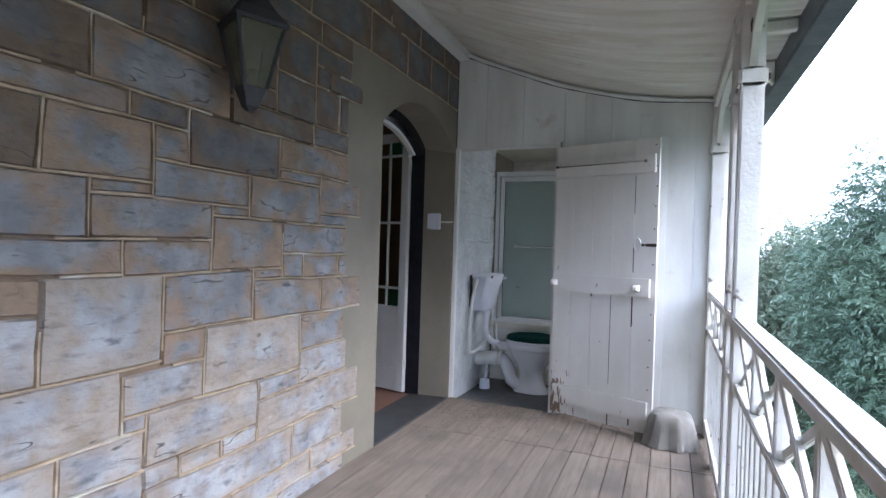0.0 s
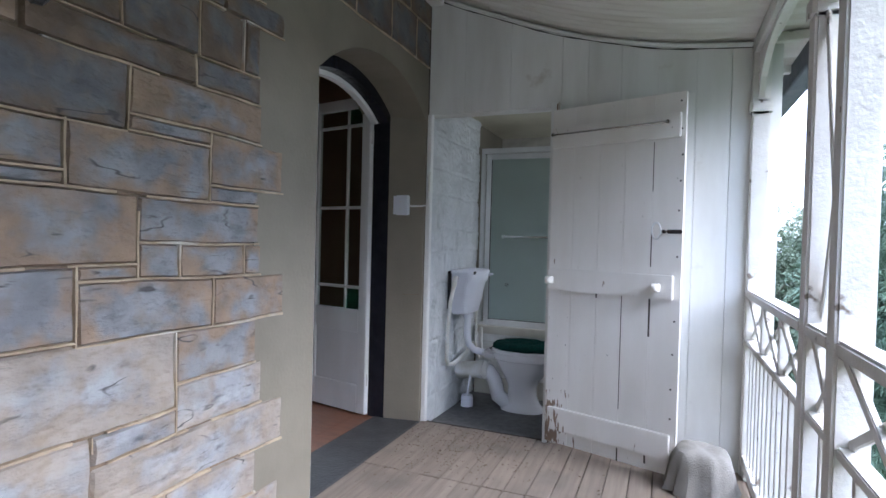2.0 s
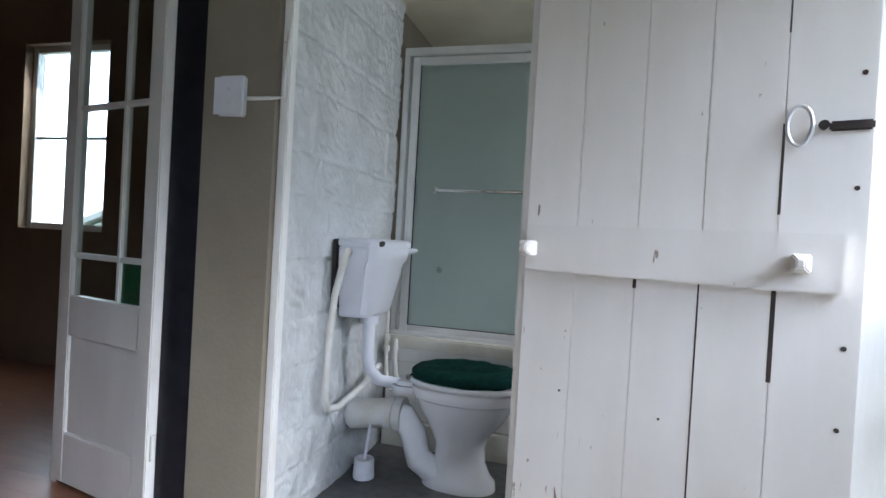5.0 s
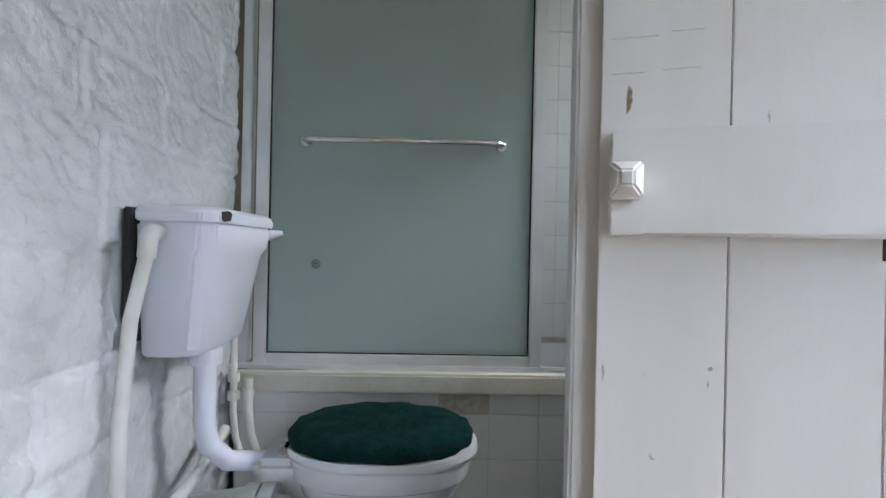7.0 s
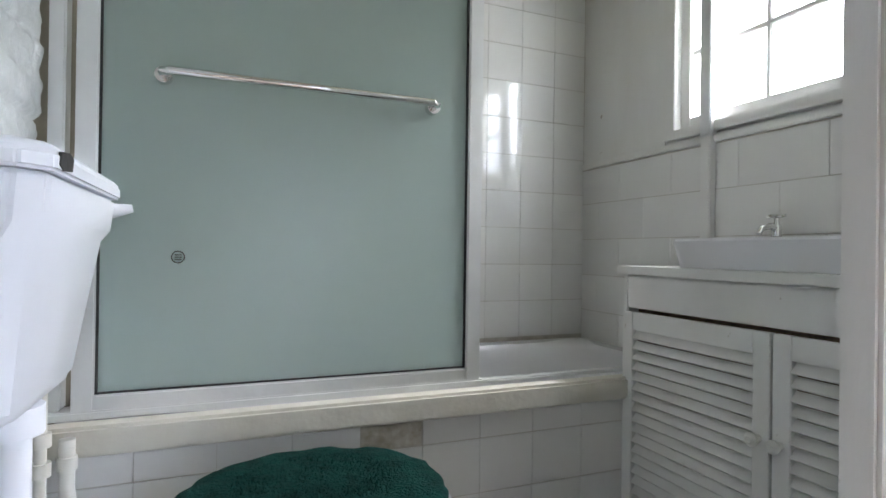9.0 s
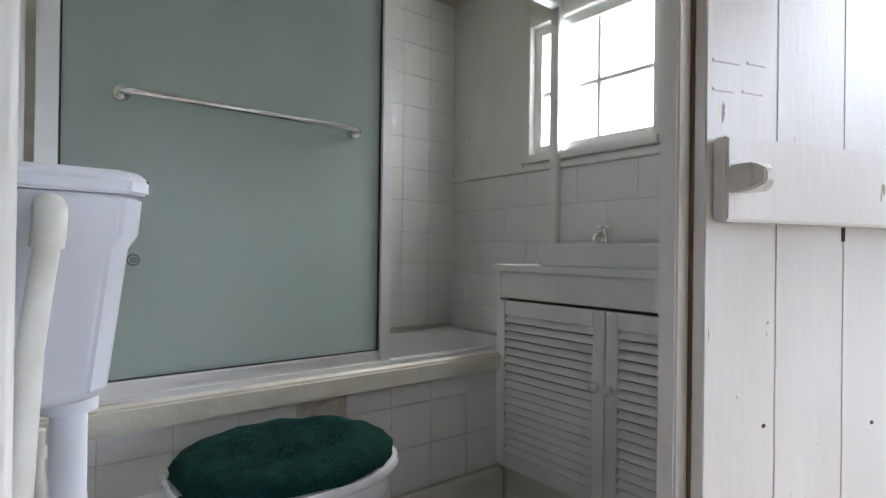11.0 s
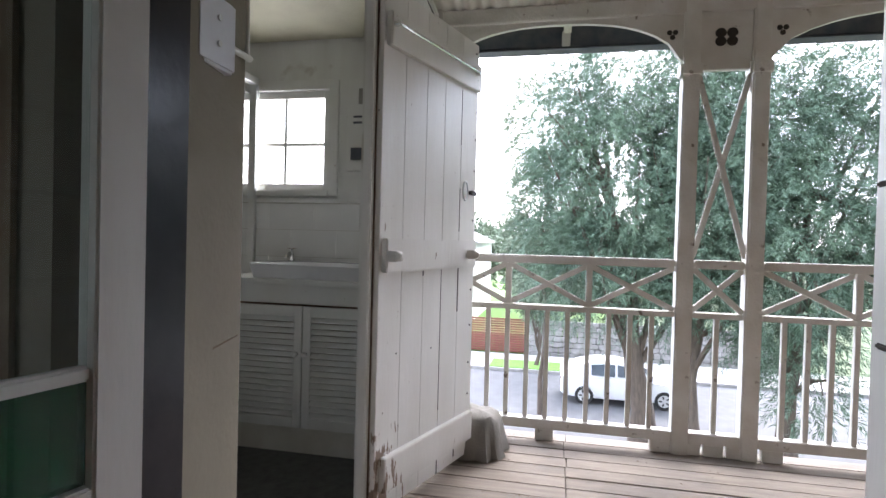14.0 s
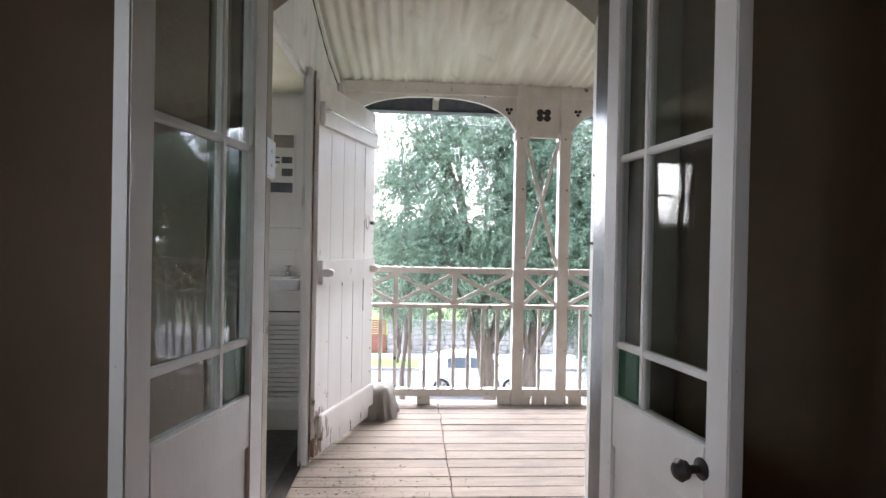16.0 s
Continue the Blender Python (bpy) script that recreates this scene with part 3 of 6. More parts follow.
jamb = structure(box("trim_jamb_right", (OPX + 0.010, OPX + 0.0665, PY - 0.030, PY + 0.003, -0.02, 2.17), M["white_wood"]), "white painted jamb with worn brown edge")
# Unseen sheet added behind the planks to stop sky light leaking through.
bm = bmesh.new()
XZ = Matrix.Translation((0, PY + 0.032, 0)) @ Matrix(((1, 0, 0, 0), (0, 0, -1, 0), (0, 1, 0, 0), (0, 0, 0, 1)))
for a, b in zip(xs, xs[1:]):
    z0 = 2.16 if b < OPX + 0.08 else -0.05
    bm_prism(bm, [(a, z0), (b, z0), (b, roof_z(b) - 0.012), (a, roof_z(a) - 0.012)], 0.009, XZ)
part("backing_sheet", bm, M["partition"], partition)
structure(box("trim_jamb_edge", (OPX + 0.054, OPX + 0.068, PY - 0.040, PY - 0.0305, 0.0, 2.17), M["worn_edge"]), "worn brown edge of the jamb")
structure(box("trim_jamb_gap", (OPX + 0.046, OPX + 0.0535, PY - 0.034, PY - 0.0305, 0.0, 2.16), M["brown_wood"], bevel=0), "bare brown wood where the jamb pieces part")
structure(box("floor_doorway", (-2.16, -2.02, DY0, DY1, -0.08, 0.001), M["red_floor"]), "red-brown boards inside the doorway")
structure(box("trim_head", (WX + 0.036, OPX + 0.066, PY + 0.0225, PY + 0.05, 2.13, 2.19), M["white_wood"]), "white painted head of the bathroom opening")
structure(box("trim_batten", (-0.045, 0.012, PY - 0.03, PY, 0.0, 2.17), M["white_wood"]), "white painted upright batten on the partition")
cb = bmesh.new()
bm_tube(cb, [(x, PY - 0.012, roof_z(x) - 0.030) for x in np.linspace(WX + 0.04, RX, 20)], 0.014, 6)
structure(part("trim_roof_curve", cb, M["white_wood"]), "curved white bead under the roof on the partition")
cg = bmesh.new()
bm_tube(cg, [(x, PY - 0.003, roof_z(x) - 0.048 + 0.004 * math.sin(x * 9)) for x in np.linspace(WX + 0.04, RX, 30)], [0.003 + 0.002 * math.sin(k * 1.9) for k in range(30)], 5)
structure(part("trim_roof_joint", cg, M["gap"]), "dark open joint under the curved bead")
structure(box("trim_wall_joint", (WX + 0.0015, WX + 0.009, PY - 0.005, PY - 0.001, 2.16, 2.9), M["gap"], bevel=0), "dark open joint between plaster and partition")

# wall plate under the roof
structure(box("trim_wall_plate", (WX + 0.006, WX + 0.10, -6.0, PY - 0.005, 2.90, 2.98), M["white_wood"]), "white moulded wall plate under the verandah roof")

# ---- plank door ----
def plank_door():
    """Ledged door of five boards, hinged at the opening's side, folded back."""
    d = thing("plank_door", "white ledged plank door with flaking paint, folded open", "door", m=pose(-0.797, 4.217, 0.03, 0, 0, -18.5))
    w, h = 0.80, 2.08
    cuts = [0, 0.155, 0.32, 0.475, 0.635, w]
    for a, b in zip(cuts, cuts[1:]):
        box("board", (a + 0.0004, b - 0.0004, 0, 0.024, 0, h), M["door_paint"], d, bevel=0.0016)
    for z0, z1, x0, x1 in ((0.085, 0.225, 0.03, w - 0.03), (0.955, 1.088, 0.012, w - 0.035), (1.835, 1.965, 0.012, w - 0.02)):
        box("ledge", (x0, x1, -0.030, -0.001, z0, z1), M["door_paint"], d, bevel=0.004)
    for x in (0.012, 0.665):
        bm = bmesh.new()
        bm_loft(bm, [[Vector((x + 0.02 + r * a * 0.019, y, 1.020 + r * b * 0.021)) for a, b in ((-1, -1), (1, -1), (1, 1), (-1, 1))] for y, r in ((-0.0305, 1), (-0.072, 1), (-0.088, 0.45))])
        part("peg", bm, M["door_paint"], d, "wooden peg", bevel=0.003)
    tube("towel_rail", [(0.03, -0.05, 1.915), (0.72, -0.05, 1.915)], 0.007, M["chrome"], d, "thin chrome towel rail")
    for x in (0.03, 0.72):
        tube("rail_bracket", [(x, -0.029, 1.915), (x, -0.056, 1.915)], 0.011, M["chrome"], d)
    tube("ring_handle", [(0.665 + 0.024 * math.cos(a), -0.014, 1.33 + 0.045 * math.sin(a)) for a in np.linspace(0, 2 * math.pi, 24)], 0.0045, M["alu"], d, "oval metal ring handle")
    tube("latch_knob", [(0.71, -0.001, 1.326), (0.71, -0.03, 1.326)], [0.007, 0.011], M["iron"], d, "iron latch knob")
    for x, z0, z1, g in ((0.635, 0.74, 0.965, 0.010), (0.635, 1.13, 1.34, 0.006), (0.475, 0.30, 0.96, 0.004), (0.32, 0.93, 0.966, 0.009), (0.635, 1.55, 1.82, 0.004), (0.635, 0.03, 0.084, 0.010), (0.475, 0.0, 0.084, 0.008)):
        box("open_joint", (x - g / 2, x + g / 2, -0.0008, 0.002, z0, z1), M["gap"], d, "dark open joint", 0)
    for z in (0.14, 0.31, 0.47, 0.66, 0.84, 1.19, 1.44, 1.60, 1.74, 1.88, 2.03):
        x = 0.776 + 0.012 * math.sin(z * 37)
        tube("nail_head", [(x, 0.001, z), (x, -0.0025, z)], 0.0055, M["iron"], d, "rusty nail head", 8)
    for x, z in ((0.13, 0.62), (0.40, 0.60)):
        tube("nail_head", [(x, 0.001, z), (x, -0.002, z)], 0.0035, M["iron"], d, "rusty nail head", 8)
    for x0, x1, z in ((0.012, 0.07, 1.212), (0.085, 0.125, 1.216), (0.012, 0.055, 1.166), (0.075, 0.12, 1.168)):
        box("paint_ridge", (x0, x1, -0.0022, 0.001, z, z + 0.004), M["door_paint"], d, "ridge of chipped paint", 0)
    box("bolt", (0.72, 0.80, -0.012, -0.001, 1.315, 1.337), M["iron"], d, "rusty iron bolt")
    return d


plank_door()

# ---- railing ----
RAILY = [(PY - 0.02, 2.93), (2.53, 0.70)]
railing = thing("verandah_railing", "white painted timber railing with crossed panels and slim bars", "railing")
def rail_span(y1, y0, bays):
    box("top_rail", (RX, RX + 0.075, y0, y1, 1.0, 1.045), M["white_rail"], railing, "top rail with flaking paint", 0.008)
    box("middle_rail", (RX + 0.01, RX + 0.06, y0, y1, 0.735, 0.765), M["white_rail"], railing)
    box("bottom_rail", (RX + 0.005, RX + 0.07, y0, y1, 0.065, 0.12), M["white_rail"], railing)
    w = (y1 - y0) / bays
    for k in range(bays):
        a, b = y0 + k * w, y0 + (k + 1) * w
        beam("cross_bar", (RX + 0.030, a, 0.77), (RX + 0.030, b, 0.998), 0.018, 0.030, M["white_rail"], railing)
        beam("cross_bar", (RX + 0.046, a, 0.998), (RX + 0.046, b, 0.77), 0.014, 0.030, M["white_rail"], railing)
        if k:
            box("stud", (RX + 0.02, RX + 0.055, a - 0.017, a + 0.017, 0.766, 0.999), M["white_rail"], railing)
    n = max(2, round((y1 - y0) / 0.112))
    for k in range(1, n):
        y = y0 + (y1 - y0) * k / n
        box("baluster", (RX + 0.022, RX + 0.048, y - 0.013, y + 0.013, 0.12, 0.735), M["white_rail"], railing, bevel=0.002)
    for y in (y0 + (y1 - y0) * f for f in (0.04, 0.5, 0.96)):
        box("foot_block", (RX + 0.01, RX + 0.065, y - 0.05, y + 0.05, 0.0, 0.065), M["white_rail"], railing)
rail_span(PY - 0.02, 2.92, 3)
rail_span(2.83, 2.58, 1)
rail_span(2.49, 0.70, 4)
rail_span(0.61, 0.36, 1)
rail_span(0.27, -1.52, 4)
rail_span(-1.61, -6.0, 9)


def post(y, w=0.085, top=2.46, z0=-0.19):
    p = thing("verandah_post", "slim white painted verandah post", "post", (RX + 0.045, y, 0), "verandah posts")
    box("shaft", (-0.045, 0.045, -w / 2, w / 2, z0, top), M["white_rail"], p, bevel=0.008)
    box("capital", (-0.055, 0.055, -w / 2 - 0.012, w / 2 + 0.012, 2.02, 2.10), M["white_rail"], p, bevel=0.012)
    return p


posts = [2.875, 2.535, 0.655, 0.315, -1.565, -1.905]
for y in posts:
    post(y)
post(PY - 0.03, 0.05)

structure(box("trim_beam", (RX + 0.005, RX + 0.085, -6.0, PY, 2.36, 2.445), M["white_rail"]), "white timber beam over the verandah posts")
def spandrel(y0, y1):
    bm = bmesh.new()
    half, n = (y1 - y0) / 2, 18
    pts = [(y0 + (y1 - y0) * k / n, 2.10 + 0.24 * (1 - abs(2 * k / n - 1) ** 2.6) ** 0.6) for k in range(n + 1)]
    for (a, za), (b, zb) in zip(pts, pts[1:]):
        bm_prism(bm, [(a, za), (b, zb), (b, 2.372), (a, 2.372)], 0.03, at_x(RX + 0.028))
    return structure(part("trim_spandrel", bm, M["white_rail"]), "arched white fretwork board between verandah posts")
spandrel(2.917, PY - 0.05)
spandrel(0.697, 2.493)
spandrel(-1.523, 0.273)
for a, b in ((2.577, 2.833), (0.357, 0.613)):
    structure(box("trim_fret_panel", (RX + 0.025, RX + 0.055, a, b, 2.07, 2.372), M["white_rail"]), "white fretwork panel between twin posts")
    x = thing("cross_brace", "thin white crossed braces between twin posts", "brace", group="cross braces")
    beam("brace_bar", (RX + 0.034, a, 1.06), (RX + 0.034, b, 2.03), 0.012, 0.030, M["white_rail"], x)
    beam("brace_bar", (RX + 0.048, a, 2.03), (RX + 0.048, b, 1.06), 0.012, 0.030, M["white_rail"], x)

gut = thing("roof_gutter", "dark slate-blue painted eaves gutter", "gutter")
box("back_face", (0.57, 0.578, -6.0, 6.6, 2.301, 2.43), M["gutter"], gut)
box("bottom_face", (0.57, 0.68, -6.0, 6.6, 2.29, 2.30), M["gutter"], gut)
box("front_face", (0.672, 0.682, -6.0, 6.6, 2.301, 2.435), M["gutter"], gut)
box("front_lip", (0.664, 0.69, -6.0, 6.6, 2.436, 2.448), M["gutter"], gut)

# ---- French doors ----
def frame_arch():
    f = thing("door_frame", "black gloss painted arched door frame", "door frame")
    x0, x1, t = -2.07, -1.943, 0.075
    bm = bmesh.new()
    bm_box(bm, x0, x1, DY0, DY0 + t, 0, SPRING)
    part("jamb", bm, M["black_paint"], f)
    bm = bmesh.new()
    bm_box(bm, x0, x1, DY1 - 0.052, DY1, 0, SPRING)
    part("jamb", bm, M["black_paint"], f)
    bm = bmesh.new()
    o, i = arch_pts(DY0, DY1, SPRING, APEX), arch_pts(DY0 + 0.075, DY1 - 0.075, SPRING - 0.01, APEX - 0.075)
    for k in range(len(o) - 1):
        bm_prism(bm, [i[k], i[k + 1], o[k + 1], o[k]], x1 - x0, at_x(x0))
    part("head", bm, M["black_paint"], f)
    bm = bmesh.new()
    s = arch_pts(DY0 + 0.10, DY1 - 0.10, SPRING - 0.02, APEX - 0.105)
    for k in range(len(s) - 1):
        bm_prism(bm, [s[k], s[k + 1], i[k + 1], i[k]], 0.045, at_x(x0 + 0.002))
    part("arch_stop", bm, M["white_wood"], f, "white painted stop under the arch")
frame_arch()
for ya, yb, yi in ((DY0, DY0 + 0.002, DY0 + 0.045), (DY1, DY1 - 0.002, DY1 - 0.050)):
    bm = bmesh.new()
    flat = [(WX, ya), (WX, yb), (-1.943, yi), (-1.943, ya)]
    bm_loft(bm, [[Vector((x, y, 0.004)) for x, y in flat], [Vector((x, y, SPRING + 0.06)) for x, y in flat]])
    reveal = structure(part("trim_reveal", bm, M["plaster"] if ya > 3.5 else M["white_wood"]), "splayed reveal of the doorway")
    if ya > 3.5:
        beam("open_joint", (-1.705, DY1 - 0.006, 0.893), (-1.83, DY1 - 0.0305, 0.888), 0.004, 0.003, M["mortar"], reveal, "fine crack in the plaster")
    if ya < 3.5:
        for x0, x1, z, tilt in ((-1.74, -1.80, 1.50, 0.01), (-1.83, -1.94, 1.498, 0.012), (-1.70, -1.94, 1.236, 0.004), (-1.72, -1.90, 0.955, -0.006), (-1.81, -1.822, 0.902, 0.0)):
            beam("open_joint", (x0, DY0 + 0.004 + (WX - x0) * 0.170, z), (x1, DY0 + 0.004 + (WX - x1) * 0.170, z - tilt), 0.006, 0.011, M["gap"], reveal, "dark open joint")


def french_leaf(mirror, m):
    """One leaf: u from the hinge, along x; glass above, panel below."""
    d = thing("french_door", "white half-glazed French door leaf, standing open", "door", group="French doors", m=m)
    w, t, h, s = 0.595, 0.042, 2.28, 0.078
    zs = [0.745, 0.905, 1.485, 2.08, 2.20]
    y0, y1 = 0, t
    W = M["white_wood"]
    box("stile", (0, s, y0, y1, 0, h), W, d)
    box("stile", (w - s, w, y0, y1, 0, h), W, d)
    box("bottom_rail", (s, w - s, y0 + 0.001, y1 - 0.001, 0, 0.20), W, d)
    box("lock_rail", (s, w - s, y0 + 0.001, y1 - 0.001, 0.585, zs[0]), W, d)
    box("top_rail", (s, w - s, y0 + 0.001, y1 - 0.001, zs[-1], h), W, d)
    box("panel", (s, w - s, y0 + 0.012, y1 - 0.012, 0.20, 0.585), W, d)
    mu = s + 0.135
    box("glazing_bar", (mu, mu + 0.022, y0 + 0.008, y1 - 0.008, zs[0], zs[-1]), W, d)
    for z in zs[1:-1]:
        box("glazing_bar", (s, w - s, y0 + 0.009, y1 - 0.009, z - 0.011, z + 0.011), W, d)
    for za, zb in zip(zs, zs[1:]):
        for a, b in ((s, mu), (mu + 0.022, w - s)):
            small = (zb - za < 0.2) and b == mu
            bm = boxes((a, b, t / 2 - 0.002, t / 2 + 0.002, za, zb))
            part("pane", bm, M["green_glass"] if small else M["clear_glass"], d, "green glass pane" if small else "")
    if mirror:
        bm = bmesh.new()
        prof = [(0, 0.026), (0.004, 0.026), (0.008, 0.010), (0.035, 0.010), (0.042, 0.022), (0.058, 0.027), (0.070, 0.018), (0.073, 0.002)]
        bm_loft(bm, [[Vector((w - 0.085 + r * math.cos(a), -q, 0.69 + r * math.sin(a))) for a in np.linspace(0, 2 * math.pi, 17)[:-1]] for q, r in prof])
        part("door_knob", bm, M["iron"], d, "round dark metal door knob", smooth=True)
        box("lock_plate", (w - 0.062, w - 0.038, -0.004, -0.0005, 0.57, 0.63), M["white_wood"], d)
        box("keyhole", (w - 0.053, w - 0.045, -0.0055, -0.0042, 0.585, 0.613), M["iron"], d)
    for z in (0.25, 1.98):
        tube("hinge", [(-0.006, t / 2, z - 0.045), (-0.006, t / 2, z + 0.045)], 0.009, W, d, "white painted butt hinge")
    return d


french_leaf(False, pose(-2.072, DY1 - 0.048, 0.012, 0, 0, 168.0))
mr = pose(-2.072, DY0 + 0.083, 0.012, 0, 0, -172.5)
french_leaf(True, mr)
structure(box("floor_threshold", (-2.02, WX + 0.01, DY0, DY1, -0.08, 0.004), M["slate"]), "dark slate threshold slab")

# ---- outside ----
structure(box("wall_lower", (-7.1, WX - 0.03, -6.0, 7.0, GZ - 0.2, -0.32), M["far_stone"]), "plain lower storey wall of the house")
structure(box("wall_under_verandah", (WX - 0.03, 0.35, -6.0, 6.3, GZ - 0.2, -0.26), M["far_stone"]), "plain wall below the verandah floor")
structure(box("ground", (-400, 900, -700, 700, GZ - 0.5, GZ - 0.08), M["grass"]), "grassy ground reaching to the horizon")
structure(box("road", (11.0, 20.5, -200, 200, GZ - 0.3, GZ), M["asphalt"]), "pale grey street")

# ---- bathroom: rubble wall, tiles ----
def rubble_wall():
    """White painted rubble: flat stones with sunk joints and hacked faces."""
    ny, nz = 150, 260
    ys, zs = np.linspace(PY + 0.031, 5.40, ny), np.linspace(-0.06, 2.36, nz)
    rng = np.random.RandomState(5)
    beds = [-0.1, 0.13, 0.30, 0.55, 0.72, 0.95, 1.2, 1.36, 1.62, 1.8, 2.05, 2.25, 2.5]
    rows = [(a, b, np.sort(4.2 + np.cumsum(rng.uniform(0.25, 0.55, 5))), rng.uniform(-0.006, 0.006, 7)) for a, b in zip(beds, beds[1:])]
    bm = bmesh.new()
    grid = []
    for z in zs:
        line = []
        for y in ys:
            zz = z + 0.012 * noise.noise((y * 3, z * 3, 1))
            a, b, joints, lift = next((r for r in rows if r[0] <= zz < r[1]), rows[-1])
            near = min(zz - a, b - zz, float(np.min(np.abs(joints - y))))
            h = 0.012 * noise.fractal((y * 5, z * 7, 3), 0.75, 2.2, 5) + 0.011 * abs(noise.noise((y * 13, z * 22 + y * 9, 8))) + lift[int(np.searchsorted(joints, y))]
            h -= 0.009 * max(0, 1 - near / 0.012)
            line.append(bm.verts.new((WX + 0.008 + h, y, z)))
        grid.append(line)
    for a, b in zip(grid, grid[1:]):
        for k in range(ny - 1):
            bm.faces.new((a[k], a[k + 1], b[k + 1], b[k]))
    ob = part("wall_bath_rubble", bm, M["white_stone"], smooth=False)
    for p in ob.data.polygons:
        p.use_smooth = True
    return structure(ob, "white painted rough rubble wall of the bathroom")


rubble_wall()


def tile_mesh(w, h):
    bm = bmesh.new()
    bm_box(bm, -w / 2, w / 2, -0.004, 0, -h / 2, h / 2)
    return mesh_of("tile", bm, M["tile"], 0.0012)


def tiles(parent, wall, u0, u1, z0, z1, w=0.176, h=0.168, skip=(), bond=0.0):
    """Tiles on a wall: wall turns (u, out, z) into a pose."""
    shared = {}
    row, z = 0, z0
    while z < z1 - 0.02:
        hh, u, col = min(h, z1 - z), u0, 0
        while u < u1 - 0.02:
            ww = min(w - bond * w if col == 0 and row % 2 else w, u1 - u)
            key = (round(ww, 3), round(hh, 3))
            if key not in shared:
                shared[key] = tile_mesh(ww - 0.0010, hh - 0.0026)
            if (row, col) not in skip:
                ob = new("tile", shared[key])
                ob.parent = parent
                ob.matrix_world = wall(u + ww / 2, z + hh / 2) @ pose(0, 0, 0, random.uniform(-0.25, 0.25), 0, random.uniform(-0.25, 0.25))
            u, col = u + ww, col + 1
        z, row = z + h, row + 1


def on_y(y):
    return lambda u, z: Matrix.Translation((u, y, z))


def on_x(x):
    return lambda u, z: Matrix.Translation((x, u, z)) @ pose(0, 0, 0, 0, 0, -90)


back_bed = structure(box("wall_back_tiling", (-0.70, BX, BY - 0.012, BY - 0.001, 0.45, 2.325), M["grout"], bevel=0), "white tiled wall behind the bath")
tiles(back_bed, on_y(BY - 0.0125), -0.735, BX - 0.012, 0.532, 2.32)
side_bed = structure(box("wall_side_tiling", (BX - 0.010, BX - 0.001, 4.36, BY - 0.014, 0.45, 1.325), M["grout"], bevel=0), "white tiled wall over the washstand")
tiles(side_bed, on_x(BX - 0.0105), 4.42, BY - 0.016, 0.485, 1.32, 0.30, bond=0.5)
structure(box("trim_tile_ledge", (BX - 0.028, BX - 0.001, 4.36, BY - 0.014, 1.325, 1.352), M["white_wood"]), "white painted ledge over the tiling")
up = boxes((BX - 0.008, BX - 0.0005, 5.66, BY - 0.014, 1.352, 2.3), (BX - 0.008, BX - 0.0005, 4.36, 4.87, 1.352, 2.3))
structure(part("wall_side_panel", up, M["white_wood"]), "white painted boarding beside the bathroom window")

# ---- bath ----
def bath():
    b = thing("bathtub", "white built-in bath with a rounded basin", "bathtub")
    x0, x1, y0, y1, zt = -1.66, BX - 0.014, 5.385, BY - 0.016, 0.515
    cx, cy = (x0 + x1) / 2, (y0 + y1) / 2
    hx, hy = (x1 - x0) / 2, (y1 - y0) / 2
    bm = bmesh.new()
    rings = [ellipse(cx, cy, zt - 0.03, hx, hy, 48, 30), ellipse(cx, cy, zt, hx - 0.002, hy - 0.002, 48, 30), ellipse(cx, cy, zt, hx - 0.07, hy - 0.075, 48, 6), ellipse(cx, cy, zt - 0.02, hx - 0.085, hy - 0.09, 48, 5),
             ellipse(cx, cy, zt - 0.2, hx - 0.13, hy - 0.12, 48, 4), ellipse(cx, cy, zt - 0.36, hx - 0.22, hy - 0.17, 48, 3.5), ellipse(cx, cy, zt - 0.385, hx - 0.35, hy - 0.25, 48, 3)]
    bm_loft(bm, rings, cap0=False)
    part("tub", bm, M["china"], b, smooth=True)
    return b


bath()
front = structure(box("wall_bath_front", (-1.66, -0.10, 5.372, 5.384, -0.06, 0.47), M["grout"], bevel=0), "white tiled front of the bath with a chipped tile")
tiles(front, on_y(5.3715), -1.655, -0.105, 0.085, 0.465, 0.172, 0.155, skip={(2, 4)})
structure(box("trim_bath_plinth", (-1.66, -0.10, 5.345, 5.384, -0.06, 0.075), M["cream"]), "grey-cream plinth under the bath front")
structure(box("trim_bath_edge", (-1.665, -0.095, 5.345, 5.400, 0.468, 0.535), M["cream"], bevel=0.008), "cream painted timber edge along the bath")
bm = bmesh.new()
bm_box(bm, -0.965, -0.80, 5.3705, 5.3725, 0.398, 0.46)
structure(part("trim_chipped_tile", bm, mat("bare_tile_bed", (0.42, 0.37, 0.29), (0.6, 0.58, 0.52), 0.9, 40, bump=0.5)), "bare patch where a tile has broken away")

